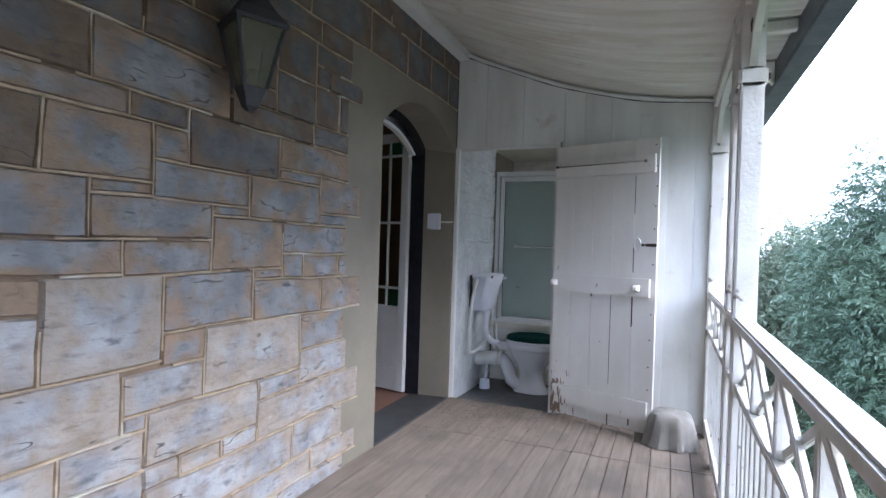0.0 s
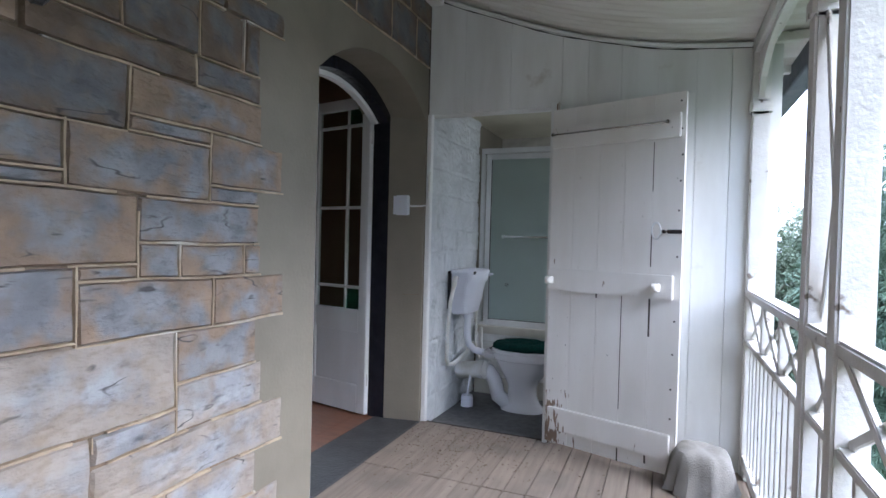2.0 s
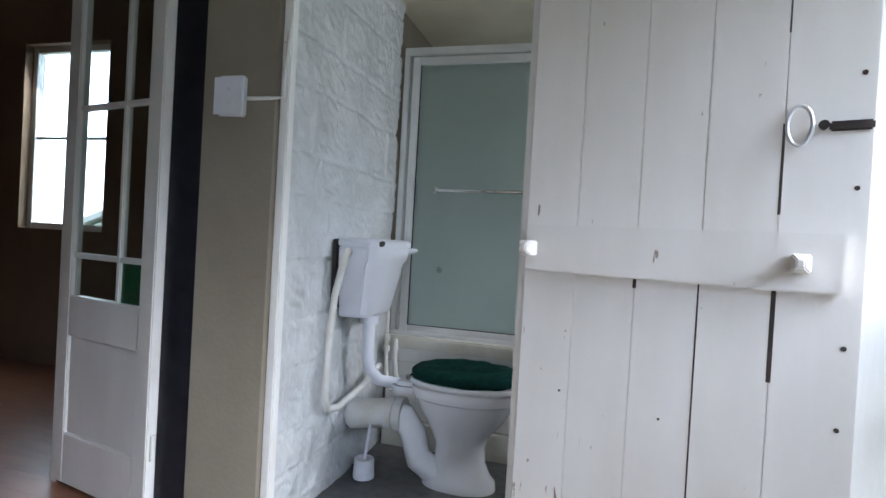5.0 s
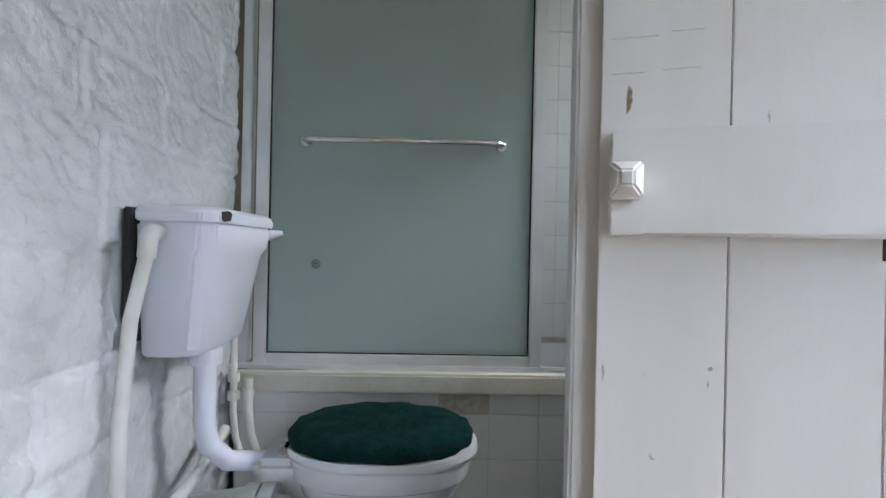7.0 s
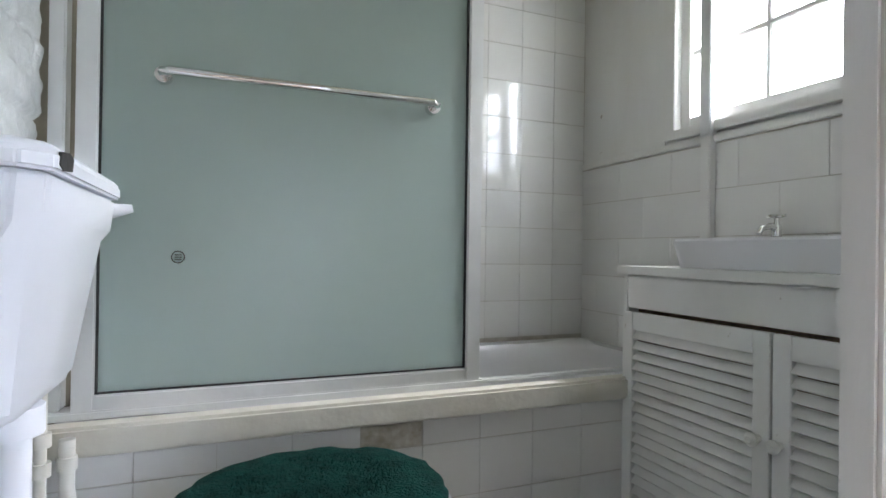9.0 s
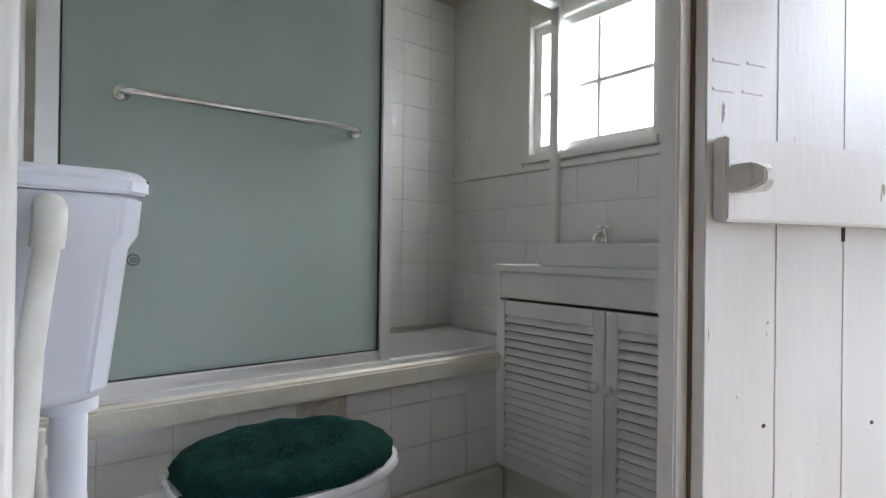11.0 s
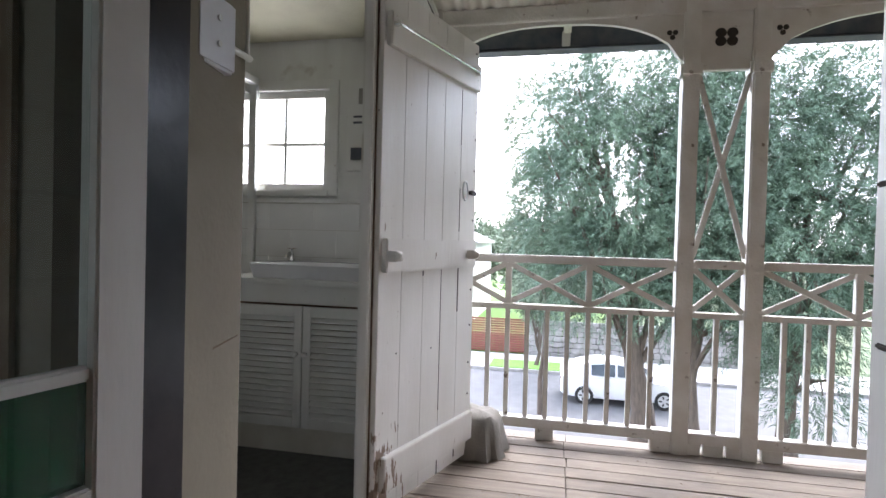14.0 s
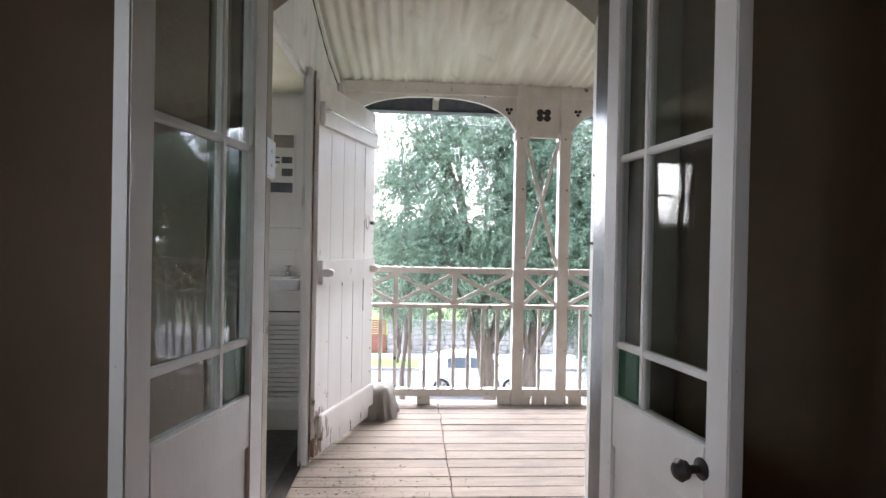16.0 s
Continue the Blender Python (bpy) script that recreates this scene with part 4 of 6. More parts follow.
# ---- shower screen ----
def shower_screen():
    s = thing("shower_screen", "aluminium framed sliding shower screen of frosted glass", "shower screen")
    A = M["alu"]
    y = 5.405
    box("bottom_track", (-1.665, -0.60, y - 0.012, y + 0.05, 0.536, 0.556), A, s)
    box("bottom_track", (-0.60, BX - 0.014, y + 0.012, y + 0.045, 0.536, 0.546), A, s)
    box("header", (-1.665, BX - 0.012, y, y + 0.05, 2.055, 2.10), A, s)
    box("side_post", (-1.665, -1.632, y, y + 0.05, 0.556, 2.055), A, s)
    box("side_post", (BX - 0.05, BX - 0.014, y, y + 0.05, 1.345, 2.055), A, s)
    box("lower_post", (BX - 0.048, BX - 0.014, y + 0.004, y + 0.046, 0.556, 1.345), M["white_wood"], s, "white painted timber post")
    x0, x1, z0, z1 = -1.612, -0.612, 0.545, 2.045
    yy = y - 0.008
    for n, r in (("door_stile", (x0, x0 + 0.045, yy, yy + 0.03, z0, z1)), ("door_stile", (x1 - 0.045, x1, yy, yy + 0.03, z0, z1)), ("door_rail", (x0 + 0.045, x1 - 0.045, yy + 0.001, yy + 0.029, z0, z0 + 0.045)), ("door_rail", (x0 + 0.045, x1 - 0.045, yy + 0.001, yy + 0.029, z1 - 0.045, z1))):
        box(n, r, A, s)
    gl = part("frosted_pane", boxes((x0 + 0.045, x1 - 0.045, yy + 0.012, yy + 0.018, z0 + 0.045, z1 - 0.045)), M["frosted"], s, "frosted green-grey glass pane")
    seal = boxes((x0 + 0.045, x0 + 0.050, yy + 0.005, yy + 0.022, z0 + 0.045, z1 - 0.045), (x1 - 0.050, x1 - 0.045, yy + 0.005, yy + 0.022, z0 + 0.045, z1 - 0.045), (x0 + 0.05, x1 - 0.05, yy + 0.005, yy + 0.022, z0 + 0.045, z0 + 0.049))
    part("glass_seal", seal, M["rubber"], s, "thin black glazing seal")
    bar = [(-1.438, yy + 0.01, 1.322), (-1.438, yy - 0.035, 1.322), (-1.423, yy - 0.05, 1.322), (-1.1, yy - 0.05, 1.322), (-0.784, yy - 0.05, 1.322), (-0.769, yy - 0.035, 1.322), (-0.769, yy + 0.01, 1.322)]
    tube("towel_bar", bar, 0.010, M["chrome"], s, "chrome towel bar", 12)
    for x in (-1.438, -0.769):
        tube("bar_flange", [(x, yy + 0.012, 1.322), (x, yy - 0.012, 1.322)], 0.019, M["chrome"], s, n=14)
    ringm = bmesh.new()
    bm_tube(ringm, [(-1.403 + 0.014 * math.cos(a), yy + 0.011, 0.90 + 0.014 * math.sin(a)) for a in np.linspace(0, 2 * math.pi, 16)], 0.0012, 6)
    for k in (-0.005, 0.0, 0.005):
        bm_tube(ringm, [(-1.403 - 0.008, yy + 0.011, 0.90 + k), (-1.403 + 0.008, yy + 0.011, 0.90 + k)], 0.0012, 5)
    part("maker_mark", ringm, M["iron"], s, "small etched round mark")
    return s


shower_screen()

# ---- bathroom window ----
def sash_window(name, m, w, h, cols, rows, label, frame=0.045, bar=0.02, depth=0.05, glass="clear_glass"):
    """A window in its own plane (u along x, z up), glass in the middle."""
    wd = tagged(new(name), label, "", "", "structure")
    wd.matrix_world = m
    W = M["white_wood"]
    part("window_frame", boxes((0, frame, 0, depth, 0, h), (w - frame, w, 0, depth, 0, h), (frame, w - frame, 0, depth, 0, frame), (frame, w - frame, 0, depth, h - frame, h)), W, wd, bevel=0.003)
    us = [frame + (w - 2 * frame) * f for f in cols]
    vs = [frame + (h - 2 * frame) * f for f in rows]
    for u in us[1:-1]:
        box("glazing_bar", (u - bar / 2, u + bar / 2, 0.008, depth - 0.008, frame, h - frame), W, wd)
    for v in vs[1:-1]:
        box("glazing_bar", (frame, w - frame, 0.009, depth - 0.009, v - bar / 2, v + bar / 2), W, wd)
    for a, b in zip(us, us[1:]):
        for c, d in zip(vs, vs[1:]):
            p = part("pane", boxes((a, b, depth / 2 - 0.002, depth / 2 + 0.002, c, d)), M[glass], wd)
            p.visible_shadow = False
    return wd


sash_window("window_1", Matrix.Translation((BX + 0.01, W1, WZ0)) @ pose(0, 0, 0, 0, 0, -90), W1 - W0, WZ1 - WZ0, (0, 0.13, 0.547, 1), (0, 0.465, 1), "white small-paned bathroom window", glass="dusty_glass")
structure(part("trim_window_bath", boxes((BX - 0.022, BX + 0.004, W0 - 0.06, W0, WZ0 - 0.03, WZ1 + 0.06), (BX - 0.022, BX + 0.004, W1, W1 + 0.06, WZ0 - 0.03, WZ1 + 0.06), (BX - 0.022, BX + 0.004, W0, W1, WZ1, WZ1 + 0.06), (BX - 0.034, BX + 0.004, W0, W1, WZ0 - 0.035, WZ0)), M["white_wood"], bevel=0.003), "white painted casing of the bathroom window")
wr = sash_window("window_2", Matrix.Translation((RW0, 5.66, RWZ0)), RW1 - RW0, RWZ1 - RWZ0, (0, 0.5, 1), (0, 0.5, 1), "white sash window of the dim room")

# ---- washstand ----
def louvre_door(parent, y0, y1, z0, z1, knob_at):
    d = new("louvre_door")
    d.parent = parent
    W, x0, x1, s = M["white_wood"], -0.122, -0.100, 0.045
    part("door_frame", boxes((x0, x1, y0, y0 + s, z0, z1), (x0, x1, y1 - s, y1, z0, z1), (x0 + 0.0005, x1 - 0.0005, y0 + s, y1 - s, z0, z0 + 0.055), (x0 + 0.0005, x1 - 0.0005, y0 + s, y1 - s, z1 - 0.055, z1)), W, d, bevel=0.002)
    n = round((z1 - z0 - 0.11) / 0.0325)
    for k in range(n):
        z = z0 + 0.055 + (k + 0.5) * (z1 - z0 - 0.11) / n
        bm = bmesh.new()
        bm_box(bm, -0.0145, 0.0145, y0 + s, y1 - s, -0.0032, 0.0032, Matrix.Translation((x0 + 0.011, 0, z)) @ pose(0, 0, 0, 0, -52, 0))
        part("slat", bm, W, d)
    bm = bmesh.new()
    bm_loft(bm, [[Vector((x0 - q, knob_at + r * math.cos(a), z0 + 0.40 + r * math.sin(a))) for a in np.linspace(0, 2 * math.pi, 13)[:-1]] for q, r in ((0, 0.009), (0.012, 0.008), (0.018, 0.015), (0.028, 0.017), (0.036, 0.008))])
    part("knob", bm, M["white_wood"], d, "small white wooden knob", smooth=True)


def washstand():
    v = thing("washstand", "white painted washstand cabinet with louvred doors", "cabinet")
    W = M["white_wood"]
    y0, y1 = 4.37, 5.395
    box("side_panel", (-0.10, BX - 0.014, y1 - 0.02, y1, 0.085, 0.855), W, v)
    box("side_panel", (-0.10, BX - 0.014, y0, y0 + 0.02, 0.085, 0.855), W, v)
    box("front_rail", (-0.102, -0.08, y0 + 0.021, y1 - 0.021, 0.752, 0.855), W, v)
    # Brown sheet close behind the louvres; its colour stands for the cabinet's inner shade.
    box("shade_sheet", (-0.06, -0.05, y0 + 0.021, y1 - 0.021, 0.087, 0.75), M["brown_wood"], v, "brown sheet for the shade behind the louvres")
    box("plinth", (-0.085, BX - 0.014, y0, y1, -0.06, 0.084), M["cream"], v)
    louvre_door(v, 4.868, 5.372, 0.09, 0.742, 4.895)
    louvre_door(v, 4.385, 4.862, 0.09, 0.742, 4.84)
    t = thing("vanity_countertop", "white painted timber washstand top, edge chipped", "countertop")
    box("top_board", (-0.125, BX - 0.030, y0 - 0.005, y1 + 0.008, 0.857, 0.884), W, t, bevel=0.004)


washstand()


def basin():
    b = thing("wash_basin", "white rectangular china wash basin", "basin")
    cx, cy, z = 0.085, 4.835, 0.885
    bm = bmesh.new()
    bm_loft(bm, [ellipse(cx, cy, z, 0.175, 0.36, 40, 14), ellipse(cx, cy, z + 0.075, 0.19, 0.375, 40, 14), ellipse(cx, cy, z + 0.082, 0.186, 0.371, 40, 14), ellipse(cx - 0.02, cy, z + 0.08, 0.13, 0.30, 40, 5), ellipse(cx - 0.02, cy, z + 0.02, 0.10, 0.24, 40, 4), ellipse(cx - 0.02, cy, z + 0.008, 0.05, 0.12, 40, 3)])
    part("bowl", bm, M["china"], b, smooth=True)
    for k, y in enumerate((5.12, 4.60)):
        t = thing("basin_tap", "small chrome pillar tap", "tap", (0.235, y, z + 0.082), "basin taps")
        bm = bmesh.new()
        bm_loft(bm, [ellipse(0, 0, q, r, r, 14) for q, r in ((0, 0.022), (0.01, 0.022), (0.014, 0.015), (0.045, 0.013), (0.055, 0.009), (0.07, 0.008))])
        part("pillar", bm, M["chrome"], t, smooth=True)
        tube("spout", [(0, 0, 0.035), (-0.03, 0, 0.045), (-0.065, 0, 0.035), (-0.075, 0, 0.02)], [0.010, 0.010, 0.009, 0.008], M["chrome"], t)
        bm = bmesh.new()
        bm_tube(bm, [(-0.028, 0, 0.075), (0.028, 0, 0.075)], 0.005, 8)
        bm_tube(bm, [(0, -0.028, 0.075), (0, 0.028, 0.075)], 0.005, 8)
        part("cross_handle", bm, M["chrome"], t, smooth=True)


basin()

# ---- toilet ----
def toilet():
    t = thing("toilet", "white china pedestal toilet with chipped paint at the joints", "toilet", (-1.135, 5.03, -0.06))
    bm = bmesh.new()
    R = [(0.0, -0.01, 0.172, 0.112), (0.035, -0.01, 0.166, 0.107), (0.06, -0.01, 0.142, 0.092), (0.12, -0.01, 0.117, 0.080), (0.19, -0.01, 0.113, 0.080), (0.25, -0.01, 0.138, 0.104), (0.31, 0.0, 0.18, 0.142), (0.36, 0.0, 0.212, 0.166), (0.405, 0.0, 0.228, 0.177), (0.412, 0.0, 0.243, 0.188), (0.425, 0.0, 0.248, 0.191), (0.455, 0.0, 0.25, 0.193), (0.465, 0.0, 0.242, 0.186), (0.465, 0.0, 0.17, 0.12), (0.36, 0.0, 0.12, 0.09), (0.30, 0, 0.07, 0.06)]
    bm_loft(bm, [ellipse(c, 0, z, a, b, 36, 2.25) for z, c, a, b in R])
    part("pan", bm, M["china"], t, smooth=True)
    bm = bmesh.new()
    bm_box(bm, -0.33, -0.20, -0.10, 0.10, 0.405, 0.462)
    part("rear_shelf", bm, M["china"], t, bevel=0.02, smooth=True)
    bm = bmesh.new()
    bm_loft(bm, [ellipse(0.005, 0, 0.467, 0.258, 0.198, 36, 2.3), ellipse(0.005, 0, 0.478, 0.264, 0.203, 36, 2.3), ellipse(0.005, 0, 0.492, 0.26, 0.20, 36, 2.3)])
    part("seat", bm, M["china"], t, smooth=True)
    tube("trap", [(-0.08, -0.02, 0.02), (-0.20, -0.03, 0.10), (-0.235, -0.03, 0.22), (-0.28, -0.03, 0.285), (-0.36, -0.03, 0.30)], [0.06, 0.062, 0.062, 0.062, 0.06], M["china"], t, n=16)
    for x, r in ((-0.345, 0.075), (-0.30, 0.078)):
        tube("trap_collar", [(x - 0.018, -0.03, 0.295), (x + 0.018, -0.03, 0.295)], r, M["pipe"], t, "caulked pipe collar", n=16)
    tube("soil_pipe", [(-0.54, -0.05, 0.27), (-0.33, -0.03, 0.297)], 0.068, M["pipe"], t, "white painted soil pipe", n=16)
    tube("end_cap", [(-0.555, -0.05, 0.27), (-0.535, -0.05, 0.27)], 0.055, M["pipe"], t, n=16)
    for y in (-0.075, 0.075):
        tube("seat_hinge", [(-0.25, y - 0.02, 0.487), (-0.25, y + 0.02, 0.487)], 0.012, M["chrome"], t)
    c = thing("toilet_lid_cover", "dark green shaggy pile toilet lid cover", "lid cover", (-1.135, 5.03, 0.435))
    bm = bmesh.new()
    rings, n = [], 56
    for q, f in ((0.0, 0.97), (0.010, 1.0), (0.024, 1.0), (0.036, 0.965), (0.044, 0.88), (0.049, 0.7), (0.052, 0.45), (0.053, 0.2)):
        ring = []
        for k in range(n):
            a = 2 * math.pi * k / n
            e = 1 + 0.018 * noise.noise((math.cos(a) * 9, math.sin(a) * 9, q * 40)) + 0.012 * math.sin(a * 17 + q * 90)
            zz = q + 0.006 * noise.noise((math.cos(a) * 4 * f, math.sin(a) * 4 * f, 5))
            ring.append(Vector((0.252 * f * e * math.copysign(abs(math.cos(a)) ** 0.88, math.cos(a)), 0.202 * f * e * math.copysign(abs(math.sin(a)) ** 0.9, math.sin(a)), zz)))
        rings.append(ring)
    bm_loft(bm, rings)
    cover = part("pile_pad", bm, M["green_pile"], c, smooth=True)
    rng = random.Random(3)
    vs, fs = [], []
    for _ in range(9000):
        a, f = rng.uniform(0, 2 * math.pi), math.sqrt(rng.random())
        x, y = 0.25 * f * math.cos(a), 0.20 * f * math.sin(a)
        z = 0.053 - 0.05 * max(0, f - 0.45) ** 2.2 / 0.27
        d = Vector((math.cos(a) * f + rng.uniform(-0.7, 0.7), math.sin(a) * f + rng.uniform(-0.7, 0.7), rng.uniform(0.3, 1.0))).normalized() * rng.uniform(0.006, 0.013)
        side = Vector((-d.y, d.x, 0)).normalized() * 0.0014
        p = Vector((x, y, z - 0.004))
        i = len(vs)
        vs += [p - side, p + side, p + d]
        fs.append((i, i + 1, i + 2))
    me = bpy.data.meshes.new("pile_tuft")
    me.from_pydata(vs, [], fs)
    me.materials.append(M["green_pile"])
    tuft = tagged(new("pile_tuft", me), kind="stuff")
    tuft.parent = c


toilet()


def cistern():
    c = thing("toilet_cistern", "white plastic wall-hung toilet cistern with a chipped lid", "cistern")
    bm = bmesh.new()
    def ring(x1, y0, y1, z, ch=0.03):
        xw = WX + 0.028
        return [Vector(p) for p in ((xw, y0, z), (x1 - ch, y0, z), (x1, y0 + ch, z), (x1, y1 - ch, z), (x1 - ch, y1, z), (xw, y1, z))]
    bm_loft(bm, [ring(-1.545, 4.765, 5.06, 0.70), ring(-1.535, 4.755, 5.085, 0.712), ring(-1.512, 4.735, 5.17, 0.93), ring(-1.500, 4.728, 5.19, 0.95), ring(-1.495, 4.725, 5.20, 1.01)])
    part("tank", bm, M["plastic"], c, bevel=0.006, smooth=True)
    bm = bmesh.new()
    bm_loft(bm, [ring(-1.488, 4.718, 5.206, 1.011), ring(-1.488, 4.718, 5.206, 1.034), ring(-1.50, 4.73, 5.195, 1.047)])
    lid = part("lid", bm, M["plastic"], c, bevel=0.004, smooth=True)
    bm = bmesh.new()
    bm_prism(bm, [(4.758, 1.020), (4.775, 1.014), (4.815, 1.018), (4.822, 1.036), (4.80, 1.040), (4.762, 1.036)], 0.003, at_x(-1.4895))
    part("chip", bm, M["rubber"], lid, "black hole broken out of the lid edge")
    box("backing_board", (WX + 0.012, WX + 0.027, 4.70, 5.17, 0.74, 1.04), M["rubber"], c, "dark backing board")
    tube("flush_lever", [(-1.56, 5.20, 0.99), (-1.53, 5.225, 0.99), (-1.475, 5.235, 1.0)], [0.018, 0.020, 0.008], M["plastic"], c)
    tube("elbow", [(-1.615, 4.735, 0.985), (-1.615, 4.70, 0.985), (-1.615, 4.688, 0.97), (-1.618, 4.686, 0.93)], 0.020, M["pipe"], c)
    tube("flush_nut", [(-1.575, 4.90, 0.66), (-1.575, 4.90, 0.70)], 0.042, M["plastic"], c, n=14)
    s = thing("supply_pipe", "white painted supply pipe bent along the wall", "pipe")
    tube("pipe_run", [(-1.618, 4.686, 0.935), (-1.635, 4.66, 0.80), (-1.645, 4.645, 0.60), (-1.645, 4.64, 0.37), (-1.64, 4.66, 0.325), (-1.62, 4.72, 0.318), (-1.60, 4.95, 0.37), (-1.60, 5.12, 0.42)], 0.0155, M["pipe"], s)
    f = thing("flush_pipe", "thick white plastic flush pipe curving to the pan", "pipe")
    tube("pipe_run", [(-1.575, 4.90, 0.665), (-1.575, 4.902, 0.52), (-1.565, 4.91, 0.45), (-1.53, 4.95, 0.395), (-1.47, 5.0, 0.375), (-1.40, 5.02, 0.372)], 0.027, M["plastic"], f, n=14)
    for k, (x, y, z1) in enumerate(((-1.640, 5.30, 0.74), (-1.60, 5.325, 0.52))):
        p = thing("water_pipe", "thin cream painted water pipe", "pipe", group="water pipes")
        tube("pipe_run", [(x, y, z1), (x, y, 0.42), (x + 0.012, y - 0.01, 0.34), (x + 0.05, y - 0.04, 0.26)], 0.011 if k == 0 else 0.015, M["pipe"], p)
        for z in (0.53, 0.47):
            if z < z1:
                tube("pipe_joint", [(x, y, z - 0.014), (x, y, z + 0.014)], 0.019, M["pipe"], p)


cistern()

bh = thing("toilet_brush", "white toilet brush in a round holder on the floor", "brush", (-1.575, 4.93, -0.06))
bm = bmesh.new()
bm_loft(bm, [ellipse(0, 0, z, r, r, 20) for z, r in ((0, 0.048), (0.005, 0.05), (0.085, 0.046), (0.09, 0.042), (0.086, 0.03))])
part("holder", bm, M["plastic"], bh, smooth=True)
tube("handle", [(0, 0, 0.08), (0.02, 0.008, 0.25)], 0.007, M["plastic"], bh)

# small board by the washstand
pn = thing("wall_panel", "white wall panel with dark slots and a dark square recess", "panel")
box("board", (BX - 0.035, BX - 0.009, 4.58, 4.81, 1.52, 2.07), M["white_wood"], pn)
box("upper_plate", (BX - 0.039, BX - 0.0352, 4.59, 4.736, 1.918, 2.012), M["cloth"], pn, "dull grey plate")
for za, zb, ya, yb in ((1.837, 1.850, 4.69, 4.768), (1.802, 1.815, 4.69, 4.768), (1.802, 1.850, 4.60, 4.678), (1.706, 1.763, 4.597, 4.677), (1.584, 1.658, 4.595, 4.78)):
    box("slot", (BX - 0.038, BX - 0.0352, ya, yb, za, zb), M["gutter"], pn, "dark opening")

# ---- verandah small things ----
sw = thing("switch_box", "white plastic switch box with a short conduit", "switch")
box("box", (-1.912, -1.79, 4.200, DY1 - 0.001, 1.445, 1.585), M["plastic"], sw, bevel=0.006)
for z in (1.49, 1.54):
    tube("screw", [(-1.85, 4.201, z), (-1.85, 4.196, z)], 0.006, M["alu"], sw)
tube("conduit", [(-1.79, 4.225, 1.51), (-1.70, 4.225, 1.51), (-1.665, 4.255, 1.52), (-1.66, 4.262, 1.75)], 0.007, M["pipe"], sw)


def sheeted_lump():
    c = thing("covered_bundle", "grey canvas sheet draped over a low bundle", "dust sheet", (0.085, 3.96, 0))
    bm = bmesh.new()
    n, rings = 44, []
    for q, f in ((0.0, 1.06), (0.012, 1.04), (0.06, 0.96), (0.12, 0.90), (0.17, 0.84), (0.20, 0.74), (0.212, 0.55), (0.215, 0.3), (0.214, 0.1)):
        ring = []
        for k in range(n):
            a = 2 * math.pi * k / n
            fold = 1 + (0.07 * math.sin(a * 9 + 1.0) + 0.05 * math.sin(a * 14 + 2)) * (1 - q / 0.23) + 0.05 * noise.noise((math.cos(a) * 3, math.sin(a) * 3, q * 9))
            zz = q + 0.018 * noise.noise((math.cos(a) * f * 3, math.sin(a) * f * 3, 2)) * (q > 0.02)
            ring.append(Vector((0.17 * f * fold * math.copysign(abs(math.cos(a)) ** 0.75, math.cos(a)), 0.17 * f * fold * math.copysign(abs(math.sin(a)) ** 0.75, math.sin(a)), max(zz, 0.003))))
        rings.append(ring)
    bm_loft(bm, rings)
    part("sheet", bm, M["cloth"], c, smooth=True)


sheeted_lump()


def lantern():
    l = thing("wall_lantern", "dull black metal wall lantern with dusty glass", "lantern", (-1.55, 1.635, 1.83))
    def sq(z, r):
        return [Vector((0.82 * r * math.cos(a), 0.82 * r * math.sin(a), 0.92 * z)) for a in (math.pi / 2 * k + 0.35 for k in range(4))]
    D = M["lantern_metal"]
    bm = bmesh.new()
    bm_loft(bm, [sq(0.0, 0.02), sq(0.02, 0.045), sq(0.06, 0.062), sq(0.10, 0.085)])
    part("base", bm, D, l)
    for k in range(4):
        a, b = sq(0.10, 0.083)[k], sq(0.37, 0.165)[k]
        tube("corner_bar", [a, b], 0.008, D, l, n=6)
        a2, b2 = sq(0.10, 0.08)[(k + 1) % 4], sq(0.37, 0.162)[(k + 1) % 4]
        a1, b1 = sq(0.10, 0.08)[k], sq(0.37, 0.162)[k]
        bm = bmesh.new()
        bm_loft(bm, [[a1, a2, a2 * 0.97 + Vector((0, 0, 0.003)), a1 * 0.97 + Vector((0, 0, 0.003))], [b1, b2, b2 * 0.98, b1 * 0.98]])
        part("pane", bm, M["lantern_glass"], l, "dusty amber pane")
    bm = bmesh.new()
    bm_loft(bm, [sq(0.365, 0.185), sq(0.38, 0.19), sq(0.44, 0.12), sq(0.50, 0.07), sq(0.56, 0.03), sq(0.60, 0.012)])
    part("cap", bm, D, l)
    tube("bulb_holder", [(0, 0, 0.10), (0, 0, 0.17)], 0.018, D, l)
    tube("bracket", [(0, 0, 0.55), (-0.02, 0, 0.68), (-0.08, 0, 0.72), (-0.138, 0, 0.66)], 0.012, D, l)


lantern()

# leaf litter by the threshold
rng = random.Random(11)
vs, fs = [], []
for _ in range(1100):
    if rng.random() < 0.9:
        x, y = rng.gauss(-1.30, 0.33), rng.gauss(3.98, 0.28)
    else:
        x, y = rng.uniform(-1.6, 0.25), rng.uniform(1.2, 4.1)
    if not (-1.66 < x < 0.26 and y < 4.24):
        continue
    a, r = rng.uniform(0, 6.28), rng.uniform(0.0025, 0.010)
    c, s = math.cos(a) * r, math.sin(a) * r
    i = len(vs)
    vs += [(x - c, y - s, 0.003), (x + s * 0.4, y - c * 0.4, 0.007), (x + c, y + s, 0.004), (x - s * 0.4, y + c * 0.4, 0.006)]
    fs.append((i, i + 1, i + 2, i + 3))
me = bpy.data.meshes.new("leaf_litter")
me.from_pydata(vs, [], fs)
me.materials.append(M["litter"])
tagged(new("leaf_litter", me), "dry brown leaf crumbs scattered on the boards", "litter", "", "stuff")

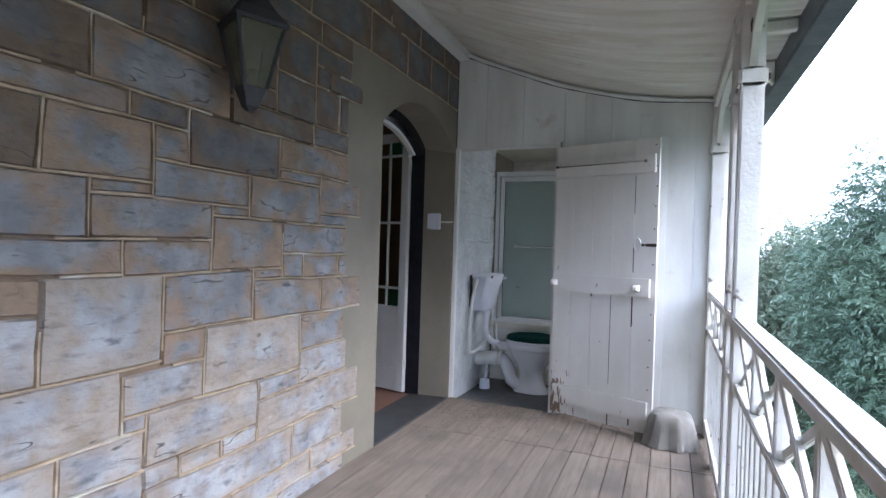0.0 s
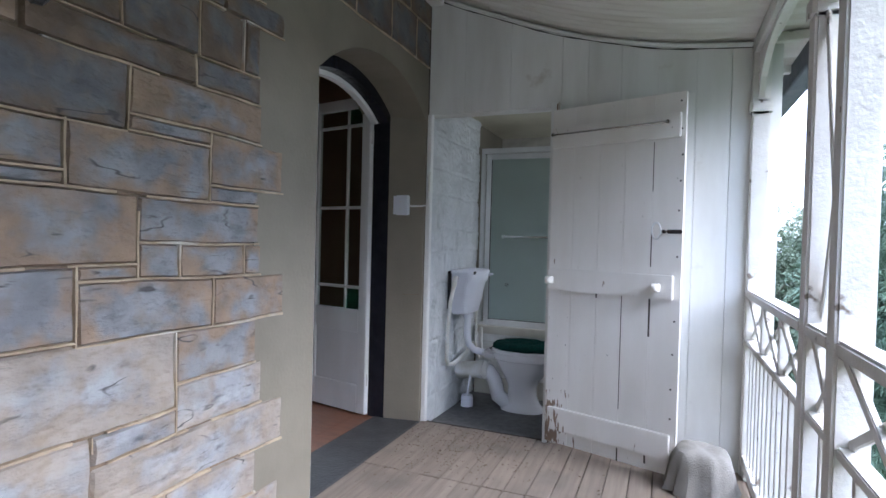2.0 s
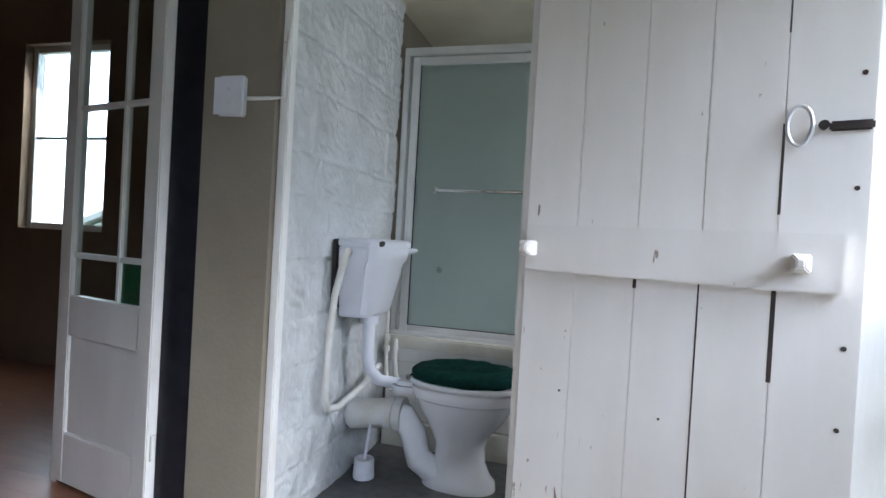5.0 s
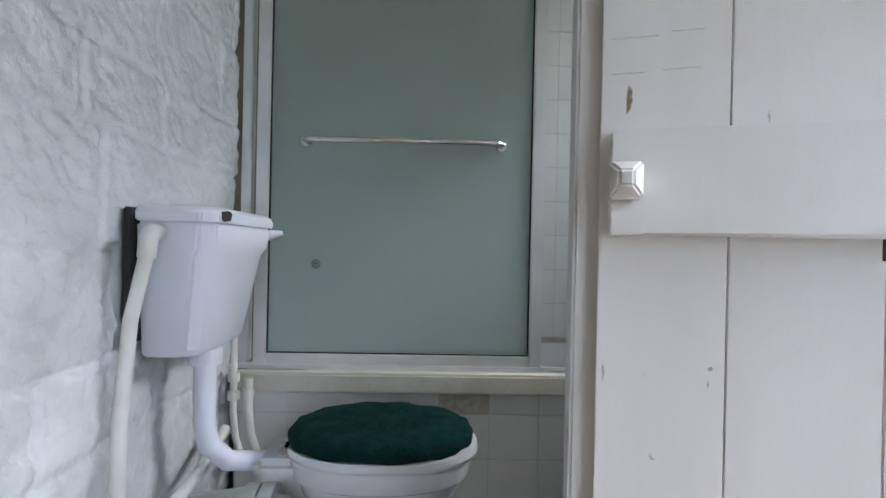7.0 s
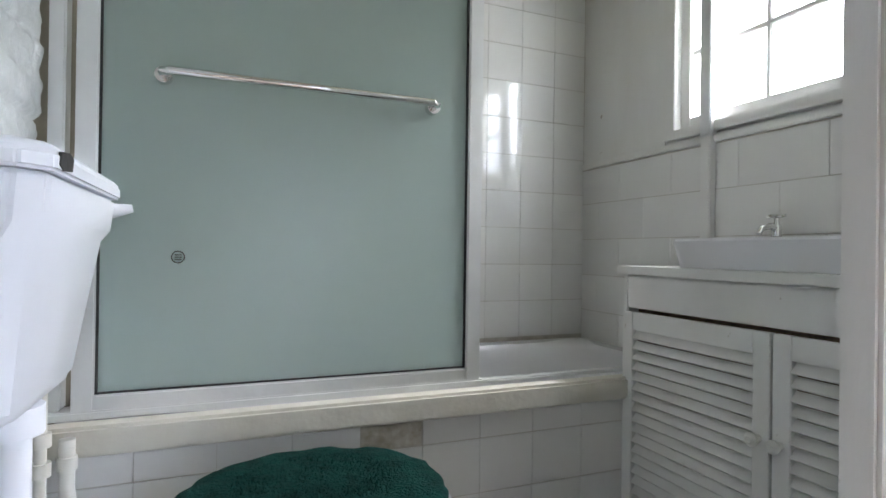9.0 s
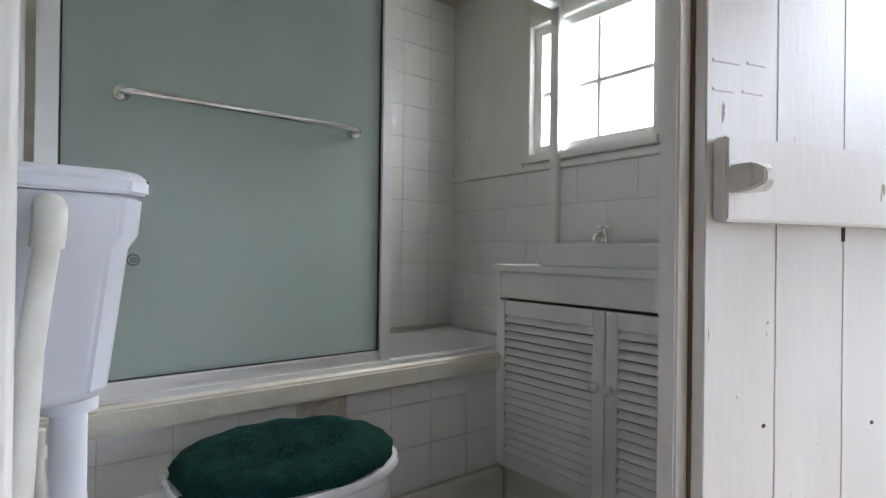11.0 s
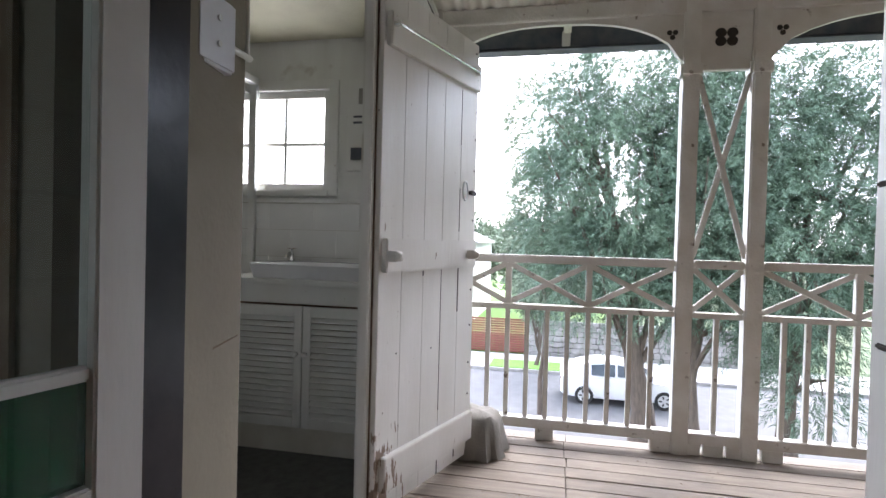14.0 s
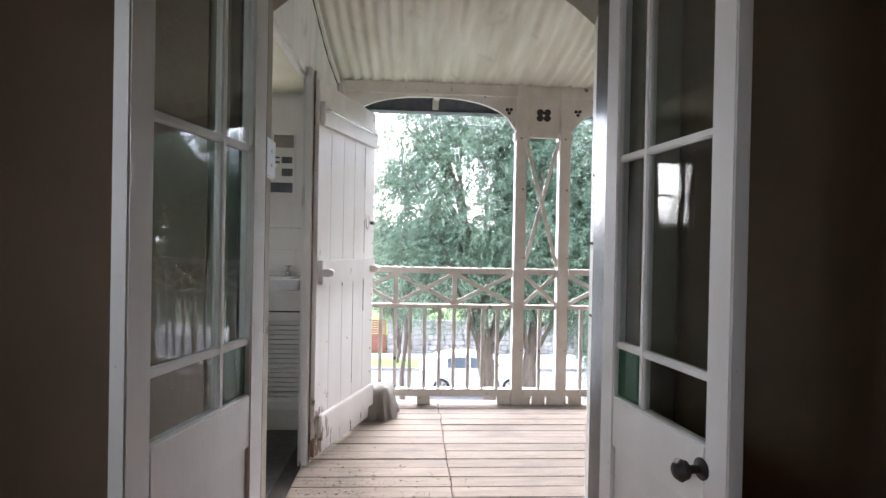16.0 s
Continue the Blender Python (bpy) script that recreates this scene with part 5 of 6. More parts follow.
# fretwork cut-outs, roof bracket, rafters outside the beam
# Dark discs laid on the boards; the holes' shade is put into their colour.
hole = mat("shadowed_cutout", (0.035, 0.03, 0.028), (0.05, 0.045, 0.04), 0.9, 20, bump=0)
for (a, b) in ((2.577, 2.833), (0.357, 0.613)):
    y = (a + b) / 2
    f = thing("fretwork_rosette", "quatrefoil cut-out in the fretwork panel", "fretwork", group="fretwork rosettes")
    bm = bmesh.new()
    for dy, dz in ((-0.028, 0.024), (0.028, 0.024), (-0.028, -0.02), (0.028, -0.02)):
        bm_loft(bm, [[Vector((RX + q, y + dy + 0.028 * math.cos(t), 2.225 + dz + 0.026 * math.sin(t))) for t in np.linspace(0, 2 * math.pi, 13)[:-1]] for q in (0.0225, 0.027)])
    part("cutout", bm, hole, f)
    box("upper_bead", (RX + 0.018, RX + 0.026, a, b, 2.345, 2.365), M["white_rail"], f)
    box("lower_bead", (RX + 0.018, RX + 0.062, a, b, 2.055, 2.08), M["white_rail"], f)
    for yy in (a - 0.14, b + 0.14):
        g = thing("fretwork_trefoil", "small trefoil cut-out in the spandrel board", "fretwork", group="fretwork trefoils")
        bm = bmesh.new()
        for k in range(3):
            t0 = 2 * math.pi * k / 3 + 0.5
            bm_loft(bm, [[Vector((RX + q, yy + 0.017 * math.cos(t0) + 0.014 * math.cos(t), 2.255 + 0.017 * math.sin(t0) + 0.014 * math.sin(t))) for t in np.linspace(0, 2 * math.pi, 11)[:-1]] for q in (0.0255, 0.029)])
        part("cutout", bm, hole, g)
for y in np.arange(-5.8, 6.5, 0.62):
    structure(box("trim_rafter_end", (RX + 0.09, 0.568, y, y + 0.045, 2.375, 2.425), M["white_rail"]), "white painted rafter end under the eaves")
br = thing("gutter_bracket", "small white bracket under the eaves", "bracket", (0.555, 3.53, 2.30))
box("plate", (0, 0.014, -0.025, 0.025, 0.0, 0.09), M["white_rail"], br)
box("lip", (-0.012, 0.0, -0.018, 0.018, 0.01, 0.03), M["white_rail"], br)

# ---- street: kerbs, verge, fence, house ----
structure(box("pavement", (20.5, 23.6, -60, 60, GZ - 0.3, GZ + 0.10), mat("pale_pavement", (0.34, 0.33, 0.31), (0.27, 0.26, 0.25), 0.9, 2, bump=0.1)), "pale pavement beyond the street")
structure(box("kerb", (20.35, 20.5, -60, 60, GZ - 0.3, GZ + 0.13), M["far_stone"]), "grey kerb of the street")
structure(box("verge", (20.5, 22.0, 3.3, 6.3, GZ + 0.10, GZ + 0.16), mat("bright_verge_grass", (0.12, 0.27, 0.04), (0.08, 0.18, 0.03), 0.95, 6, bump=0.6)), "bright green grass verge")
structure(box("garden_lawn", (24.3, 60, 0, 30, GZ - 0.3, GZ + 0.9), mat("lawn", (0.13, 0.26, 0.05), (0.09, 0.19, 0.035), 0.95, 2, bump=0.2)), "sunlit lawn behind the fence")


def slat_fence(y0, y1, x):
    f = thing("slat_gate", "red-brown horizontal slat gate across the street", "gate")
    for k in range(14):
        z = GZ + 0.12 + k * 0.118
        box("slat", (x, x + 0.03, y0, y1, z, z + 0.095), M["red_slat"], f)
    for y in (y0, (y0 + y1) / 2, y1 - 0.06):
        box("post", (x + 0.031, x + 0.09, y, y + 0.06, GZ, GZ + 1.78), M["red_slat"], f)


slat_fence(4.95, 7.7, 23.9)


def stone_garden_wall(x, y0, y1, h):
    w = thing("garden_wall", "grey rough stone garden wall", "wall")
    rng = random.Random(8)
    z = GZ + 0.02
    while z < GZ + h:
        hh = rng.uniform(0.16, 0.28)
        y = y0
        while y < y1:
            ww = rng.uniform(0.25, 0.6)
            d = rng.uniform(0, 0.06)
            box("stone", (x - d, x + 0.3, y, min(y + ww - 0.02, y1), z, z + hh - 0.02), M["far_stone"], w, bevel=0.02)
            y += ww
        z += hh


stone_garden_wall(24.0, -6.0, 4.9, 1.7)

house = thing("white_house", "white rendered house with a grey roof beyond the street", "house")
box("wall", (27.5, 36, 8.2, 17, GZ, GZ + 5.4), M["far_white"], house, bevel=0)
box("gate_wall", (23.8, 24.1, 7.75, 14.0, GZ, GZ + 2.2), M["far_white"], house, "white garden wall beside the gate", 0)
bm = bmesh.new()
bm_prism(bm, [(7.8, GZ + 5.4), (17.4, GZ + 5.4), (12.6, GZ + 7.6)], 9.2, at_x(27.1))
part("roof", bm, M["far_stone"], house, "grey roof")
for y in (9.4, 12.0, 14.6):
    for z in (GZ + 1.0, GZ + 3.5):
        w = box("window", (27.46, 27.52, y, y + 1.1, z, z + 1.3), M["car_glass"], house)
        box("frame", (27.43, 27.47, y - 0.06, y + 1.16, z - 0.06, z - 0.001), M["far_white"], w)


# ---- car ----
def car():
    c = thing("parked_car", "white hatchback car parked along the street", "car", m=Matrix.Translation((17.3, 1.25, GZ)) @ pose(0, 0, 0, 0, 0, 90))
    # nose towards -x of the car's own frame after the turn: length along x
    prof = [(-2.10, 0.34, 0.62, 0.70), (-2.02, 0.26, 0.74, 0.80), (-1.5, 0.22, 0.86, 0.86), (-0.9, 0.22, 0.93, 0.88), (0.4, 0.22, 0.96, 0.88), (1.4, 0.22, 0.98, 0.88), (1.95, 0.25, 0.97, 0.84), (2.08, 0.36, 0.92, 0.78)]
    bm = bmesh.new()
    rings = []
    for x, z0, z1, hw in prof:
        pts = [(-hw * 0.92, z0), (-hw, z0 + 0.12), (-hw, (z0 + z1) / 2), (-hw * 0.95, z1 - 0.04), (-hw * 0.86, z1), (hw * 0.86, z1), (hw * 0.95, z1 - 0.04), (hw, (z0 + z1) / 2), (hw, z0 + 0.12), (hw * 0.92, z0)]
        rings.append([Vector((x, y, z)) for y, z in pts])
    bm_loft(bm, rings)
    part("body", bm, M["car_paint"], c, smooth=True)
    cab = [(-1.05, 0.93, 0.94, 0.80, 0.80), (-0.35, 0.94, 1.36, 0.82, 0.62), (0.2, 0.95, 1.45, 0.82, 0.62), (0.9, 0.96, 1.43, 0.82, 0.62), (1.5, 0.97, 1.30, 0.81, 0.60), (1.98, 0.96, 0.99, 0.78, 0.66)]
    bm = bmesh.new()
    bm_loft(bm, [[Vector((x, -a, z0)), Vector((x, -b, z1)), Vector((x, b, z1)), Vector((x, a, z0))] for x, z0, z1, a, b in cab])
    part("cabin", bm, M["car_paint"], c, bevel=0.04, smooth=True)
    for s in (-1, 1):
        for x0, x1 in ((-0.72, 0.18), (0.26, 1.05)):
            bm = bmesh.new()
            top = lambda x: float(np.interp(x, [-1.0, -0.35, 0.2, 0.9, 1.5], [0.96, 1.29, 1.38, 1.36, 1.25]))
            def side(x, z):
                return Vector((x, s * (0.825 - (z - 0.95) / 0.5 * 0.195 + 0.006), z))
            q = [side(x0, 0.99), side(x1, 1.0), side(x1, top(x1)), side((x0 + x1) / 2, top((x0 + x1) / 2)), side(x0, max(top(x0), 1.02))]
            vs = [bm.verts.new(p) for p in q]
            vi = [bm.verts.new(p - Vector((0, s * 0.012, 0))) for p in q]
            bm.faces.new(vs)
            bm.faces.new(vi[::-1])
            for k in range(5):
                bm.faces.new((vs[k], vs[(k + 1) % 5], vi[(k + 1) % 5], vi[k]))
            part("side_window", bm, M["car_glass"], c)
        for x in (-1.32, 1.28):
            wv = tube("wheel", [(x, s * 0.70, 0.31), (x, s * 0.88, 0.31)], 0.31, M["rubber"], c, "black tyre", 24)
            tube("rim", [(x, s * 0.87, 0.31), (x, s * 0.893, 0.31)], 0.205, M["alu"], wv, "alloy wheel rim", 20)
            for k in range(5):
                a = 2 * math.pi * k / 5
                beam("rim_gap", (x + 0.07 * math.cos(a), s * 0.893, 0.31 + 0.07 * math.sin(a)), (x + 0.18 * math.cos(a), s * 0.893, 0.31 + 0.18 * math.sin(a)), 0.006, 0.055, M["rubber"], wv)
        box("head_lamp", (-2.08, -1.86, s * 0.60 - 0.12, s * 0.60 + 0.12, 0.62, 0.74), M["alu"], c)
        box("tail_lamp", (1.95, 2.09, s * 0.66 - 0.10, s * 0.66 + 0.10, 0.68, 0.88), M["red_slat"], c)
        box("mirror", (-0.62, -0.48, s * 0.90 - 0.08, s * 0.90 + 0.08, 0.97, 1.08), M["car_paint"], c)
    bm = bmesh.new()
    bm_prism(bm, [(-0.72, 0.0), (0.72, 0.0), (0.58, 0.52), (-0.58, 0.52)], 0.01, Matrix.Translation((-1.04, 0, 0.955)) @ Matrix(((0, 0.84, 0, 0), (1, 0, 0, 0), (0, 0.54, 0, 0.012), (0, 0, 0, 1))))
    part("windscreen", bm, M["car_glass"], c)


car()


# ---- trees ----
def unit(v):
    return v / (np.linalg.norm(v, axis=-1, keepdims=True) + 1e-9)


def foliage(name, centres, n, leaf, wide, mat_, parent, seed, droop=0.4, twig=0.5):
    """Sprays of thin leaves about twigs inside ellipsoids (x, y, z, rx, ry, rz)."""
    rng = np.random.RandomState(seed)
    C = np.array(centres, float)
    vol = C[:, 3] * C[:, 4] * C[:, 5]
    C = C[rng.choice(len(C), n, p=vol / vol.sum())]
    d = unit(rng.normal(size=(n, 3)))
    lump = 1 + 0.16 * np.sin(d[:, 0] * 7 + C[:, 0] * 3) * np.cos(d[:, 1] * 6 + C[:, 2])
    p = C[:, :3] + d * (rng.uniform(0.2, 1.0, n) ** 0.5 * lump)[:, None] * C[:, 3:]
    out = unit(d * (1, 1, 0.5) + (0, 0, -droop) + rng.normal(size=(n, 3)) * 0.35)
    L = (twig * rng.uniform(0.6, 1.3, n))[:, None, None]
    s = np.repeat(np.linspace(0.05, 1, 10), 2)[None, :, None]
    side = np.tile((-1.0, 1.0), 10)[None, :, None]
    m = s.shape[1]
    base = p[:, None] + out[:, None] * L * s + np.array((0, 0, -0.12)) * L * s * s
    lat = unit(np.cross(np.repeat(out[:, None], m, 1), rng.normal(size=(n, m, 3))))
    ld = unit(out[:, None] * 0.75 + lat * side * 0.75 + (0, 0, -0.25)) * (leaf * rng.uniform(0.6, 1.2, (n, m, 1)))
    w = unit(np.cross(ld, rng.normal(size=(n, m, 3)))) * wide
    V = np.stack((base, base + ld * 0.45 + w, base + ld, base + ld * 0.45 - w), 2).reshape(-1, 3)
    me = bpy.data.meshes.new(name)
    q = len(V) // 4
    me.vertices.add(len(V))
    me.vertices.foreach_set("co", V.ravel().astype(np.float32))
    me.loops.add(4 * q)
    me.loops.foreach_set("vertex_index", np.arange(4 * q, dtype=np.int32))
    me.polygons.add(q)
    me.polygons.foreach_set("loop_start", np.arange(0, 4 * q, 4, dtype=np.int32))
    me.update(calc_edges=True)
    me.materials.append(mat_)
    ob = new(name, me)
    ob.parent = parent
    return ob


def tree(name, label, x, y, h, crowns, seed, n, trunk_r=0.22, lean=(0, 0), leafm="leaf", leaf=0.17, wide=0.009, droop=0.4, twig=0.5, group="street trees"):
    t = thing(name, label, "tree", (x, y, GZ), group)
    rng = random.Random(seed)
    bm = bmesh.new()
    pts = [Vector((lean[0] * (k / 8) ** 1.5 + 0.10 * math.sin(k * 1.3 + seed), lean[1] * (k / 8) ** 1.5 + 0.10 * math.cos(k * 1.7 + seed), -0.1 + h * k / 8)) for k in range(9)]
    bm_tube(bm, pts, [trunk_r * (1.25 if k == 0 else 1 - 0.11 * k) for k in range(9)], 10)
    part("trunk", bm, M["bark"], t, smooth=True)
    for k in range(14):
        c = rng.choice(crowns)
        i = rng.randint(2, 7)
        a = pts[i]
        b = Vector((c[0], c[1], c[2])) + Vector((rng.uniform(-0.8, 0.8) * c[3], rng.uniform(-0.8, 0.8) * c[4], rng.uniform(-0.6, 0.6) * c[5]))
        mid = (a + b) / 2 + Vector((0, 0, rng.uniform(0.0, 0.5)))
        tube("limb", [a, mid, b], [trunk_r * 0.35, trunk_r * 0.2, 0.015], M["bark"], t, n=6)
    f = foliage("crown", crowns, n, leaf, wide, M[leafm], t, seed, droop, twig)
    return t


tree("street_tree", "tall dark feathery evergreen with a leaning forked trunk", 13.0, 1.15, 8.5, [(0, 0.6, 7.4, 1.9, 2.0, 2.8), (0.2, -1.0, 6.4, 1.8, 1.8, 2.6), (-0.2, 1.7, 4.9, 1.3, 1.3, 1.7), (0.3, -2.2, 7.8, 1.6, 1.7, 2.8), (0, 0.3, 10.2, 1.8, 2.0, 2.4), (0, -0.4, 4.2, 1.3, 1.6, 1.2), (0, 2.3, 6.8, 1.2, 1.2, 2.4), (0.2, 2.0, 9.4, 1.1, 1.1, 1.8)], 21, 7400, 0.34, (0.2, 1.3), leaf=0.19, wide=0.0105)
tree("street_tree", "tall dark feathery evergreen beside the street", 12.6, 0.05, 8.5, [(0, -0.6, 6.2, 1.6, 1.7, 2.8), (0, -1.4, 8.6, 1.7, 1.8, 2.4), (0.2, 0.1, 9.2, 1.5, 1.6, 2.4), (0, -2.0, 4.2, 1.3, 1.3, 2.1)], 22, 5000, 0.26, (0.2, -0.5), leaf=0.19, wide=0.0105)
tree("street_tree", "broad dark evergreen with hanging sprays", 12.0, -2.1, 8.0, [(0, 0, 5.8, 1.7, 1.5, 3.0), (0, -1.6, 7.2, 1.9, 1.8, 3.0), (0, -0.4, 2.8, 1.0, 1.0, 1.8), (0, -3.4, 6.4, 1.9, 1.9, 3.4), (0, -2.2, 10.0, 1.8, 2.4, 2.0)], 23, 6600, 0.24, (0, -0.3), leaf=0.19, wide=0.0105)
tree("street_tree", "dark evergreen further along the street", 12.2, -8.6, 8.0, [(0, 0, 5.6, 1.8, 2.2, 3.0), (0, -1.2, 7.4, 1.7, 2.0, 2.2)], 31, 3000, 0.22, (0, 0.2), leaf=0.22, wide=0.016)
tree("street_tree", "tall dark evergreen further along the street", 12.4, -12.9, 9.0, [(0, 0, 6.2, 1.9, 2.2, 3.6), (0, -1.0, 8.6, 1.7, 2.4, 2.2)], 32, 3400, 0.24, (0, -0.2), leaf=0.22, wide=0.016)
tree("street_tree", "broad dark evergreen beyond the far end of the verandah", 6.4, -13.4, 8.5, [(0, 0, 5.4, 2.4, 2.6, 2.8), (-1.2, 2.2, 6.2, 2.2, 2.4, 2.6), (0.8, -2.4, 6.4, 2.2, 2.4, 2.8), (0, 0.4, 8.4, 2.0, 2.4, 1.8)], 33, 5200, 0.26, (0, 0.3), leaf=0.22, wide=0.018)
tree("street_tree", "slender open-crowned young tree with sparse leaves", 15.0, 3.9, 9.5, [(0, 0.1, 6.6, 1.2, 1.3, 2.1), (0, 0.3, 9.3, 1.1, 1.2, 2.0), (0, -0.8, 4.9, 1.2, 1.2, 1.4)], 24, 2300, 0.09, (0, 0.2), "leaf_pale", 0.16, 0.012)
tree("street_tree", "young street tree with a pale slim trunk", 21.2, 4.3, 3.2, [(0, 0, 3.4, 1.0, 0.9, 1.1)], 25, 600, 0.10, (0, 0), "leaf_pale", 0.2, 0.02)
tree("garden_tree", "round bushy garden tree behind the fence", 30.0, 3.0, 5.0, [(0, 0, 4.5, 3.0, 3.5, 2.4), (0, -4.0, 4.0, 2.5, 3.0, 2.2)], 26, 1500, 0.25, (0, 0), "leaf_pale", 0.4, 0.05, 0.2, 0.8, "garden trees")
tree("garden_tree", "leafy garden tree behind the white wall", 40.0, 10.5, 5.0, [(0, 0, 5.0, 3.0, 6.0, 2.0)], 27, 900, 0.25, (0, 0), "leaf_pale", 0.5, 0.06, 0.2, 0.9, "garden trees")
tree("side_tree", "large dark blue-green evergreen beyond the railing", 4.6, 12.5, 8.5, [(0, 0, 3.8, 1.9, 1.9, 2.6), (0.3, 0, 6.0, 1.5, 1.5, 1.9), (1.4, -0.4, 5.2, 1.7, 1.7, 2.8), (0.9, 0.2, 7.9, 1.2, 1.2, 1.4), (2.8, -1.2, 4.6, 1.9, 1.9, 3.6), (2.8, -1.2, 8.0, 1.3, 1.3, 1.7), (-0.5, 0, 6.5, 1.0, 1.0, 1.7), (-1.1, 0, 5.2, 1.1, 1.0, 1.7)], 28, 12800, 0.24, (0.3, 0), "leaf", 0.18, 0.011, 0.3, 0.5, "side trees")
tree("side_tree", "lower grey-green bushy tree beyond the railing", 2.6, 15.5, 5.0, [(0, 0, 4.2, 2.2, 2.0, 2.3), (-1.8, 1.0, 4.0, 1.8, 1.8, 2.2), (1.6, 0.4, 4.4, 1.9, 1.8, 2.4), (0.5, -0.5, 1.8, 2.6, 1.6, 1.6)], 29, 8000, 0.2, (0, 0), "leaf_pale", 0.18, 0.013, 0.2, 0.45, "side trees")
tree("side_tree", "leafy shrub growing below the verandah", 2.3, 3.6, 2.2, [(0, 0, 1.5, 0.7, 1.6, 1.1), (0.2, 2.5, 1.8, 0.8, 1.4, 1.0)], 30, 500, 0.06, (0, 0), "leaf_pale", 0.14, 0.02, 0.1, 0.35, "side trees")

# ---- neighbour's house behind the room window ----
nh = thing("neighbour_house", "white gabled neighbouring house with a pale roof", "house", (-8.6, 11.0, GZ))
XZP = Matrix(((1, 0, 0, 0), (0, 0, 1, 0), (0, 1, 0, 0), (0, 0, 0, 1)))
nb = bmesh.new()
bm_prism(nb, [(-3.2, 0), (3.2, 0), (3.2, 4.75), (0, 5.95), (-3.2, 4.75)], 5.0, XZP)
part("wall", nb, M["far_white"], nh)
for s in (-1, 1):
    nr = bmesh.new()
    bm_prism(nr, [(0, 5.98), (s * 3.5, 4.67), (s * 3.5, 4.77), (0, 6.1)], 5.4, Matrix.Translation((0, -0.2, 0)) @ XZP)
    part("roof", nr, M["far_stone"], nh)

# ---- stone facing of the house wall ----
def warp(y, z):
    """Joints run a little out of true."""
    f = min(1.0, max(0.0, (2.62 - y) * 4))
    return y + 0.012 * f * noise.noise((y * 2.2, z * 3.1, 5)), z + 0.014 * noise.noise((y * 1.5, z * 2.3, 9)) + 0.004 * noise.noise((y * 7, z * 7, 2))


def stone_block(y0, y1, z0, z1, seed):
    """One dressed stone: a worn, uneven face standing out of the wall."""
    rng = random.Random(seed)
    nx, nz = max(4, min(11, 2 + int((y1 - y0) / 0.05))), max(4, min(7, 2 + int((z1 - z0) / 0.045)))
    cy, cz, lift = (y0 + y1) / 2, (z0 + z1) / 2, rng.uniform(0.0, 0.006)
    V, F = [], []
    eu, ev = 0.007 / (y1 - y0), 0.007 / (z1 - z0)
    us = [0, eu] + [k / (nx - 2) for k in range(1, nx - 2)] + [1 - eu, 1]
    vs = [0, ev] + [k / (nz - 2) for k in range(1, nz - 2)] + [1 - ev, 1]
    for v in vs:
        for u in us:
            rim = min(u, 1 - u) * (y1 - y0) < 0.004 or min(v, 1 - v) * (z1 - z0) < 0.004
            d = -0.012 if rim else 0.003 + lift + 0.007 * noise.noise((u * 3 + seed, v * 3, seed * 0.7)) + 0.004 * noise.noise((u * 9, v * 9 + seed, 3))
            wy, wz = warp(y0 + (y1 - y0) * u, z0 + (z1 - z0) * v)
            V.append((d, wy - cy, wz - cz))
    for j in range(nz):
        for i in range(nx):
            a = j * (nx + 1) + i
            F.append((a, a + 1, a + nx + 2, a + nx + 1))
    me = bpy.data.meshes.new("stone")
    me.from_pydata(V, [], F)
    # Height picks the tone: light below, roof shade above, painted into the stones.
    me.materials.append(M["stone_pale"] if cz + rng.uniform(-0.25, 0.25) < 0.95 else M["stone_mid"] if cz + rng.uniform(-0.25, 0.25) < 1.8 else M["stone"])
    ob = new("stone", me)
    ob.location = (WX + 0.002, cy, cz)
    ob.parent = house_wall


point = bmesh.new()
rng = random.Random(17)
seed = 0
def ribbon(a, b, vertical):
    """Raised pointing along a joint, uneven, from a to b (y, z)."""
    n = max(2, int((Vector(b) - Vector(a)).length / 0.05))
    w = 0.0065
    fall = noise.noise((a[0] * 3, a[1] * 5, 6)) * 0.002
    for k in range(n):
        p, q = Vector(a).lerp(Vector(b), k / n), Vector(a).lerp(Vector(b), (k + 1) / n)
        if noise.noise((p.x * 4, p.y * 4, 7)) > 0.30:
            continue
        w = 0.0056 + fall + 0.0045 * noise.noise((p.x * 6, p.y * 6, 2))
        def wob(s):
            return Vector((0.0, 0.0025 * noise.noise((s.x * 9, s.y * 9, 1)))) if not vertical else Vector((0.0025 * noise.noise((s.x * 9, s.y * 9, 1)), 0.0))
        p, q = Vector(warp(p.x, p.y)) + wob(p), Vector(warp(q.x, q.y)) + wob(q)
        side = Vector((w, 0)) if vertical else Vector((0, w))
        d0 = WX + 0.009
        vs = [point.verts.new((x, s.x, s.y)) for s, x in ((p - side, WX - 0.008), (p - side * 0.6, d0), (p + side * 0.6, d0), (p + side, WX - 0.008))]
        ve = [point.verts.new((x, s.x, s.y)) for s, x in ((q - side, WX - 0.008), (q - side * 0.6, d0), (q + side * 0.6, d0), (q + side, WX - 0.008))]
        for i in range(3):
            point.faces.new((vs[i], vs[i + 1], ve[i + 1], ve[i]))


def course(zb, zt, *joints):
    """Stones of one height side by side, parted by upright joints, with their pointing."""
    global seed
    g = 0.0035
    for a, b in zip(joints, joints[1:]):
        seed += 1
        stone_block(a + g, b - g, zb + g, zt - g, seed)
        ribbon((a, zb), (b, zb), False)
        ribbon((a, zb), (a, zt), True)


FAR = (-0.55, -0.1, 0.35)   # joints of the stretch behind the start
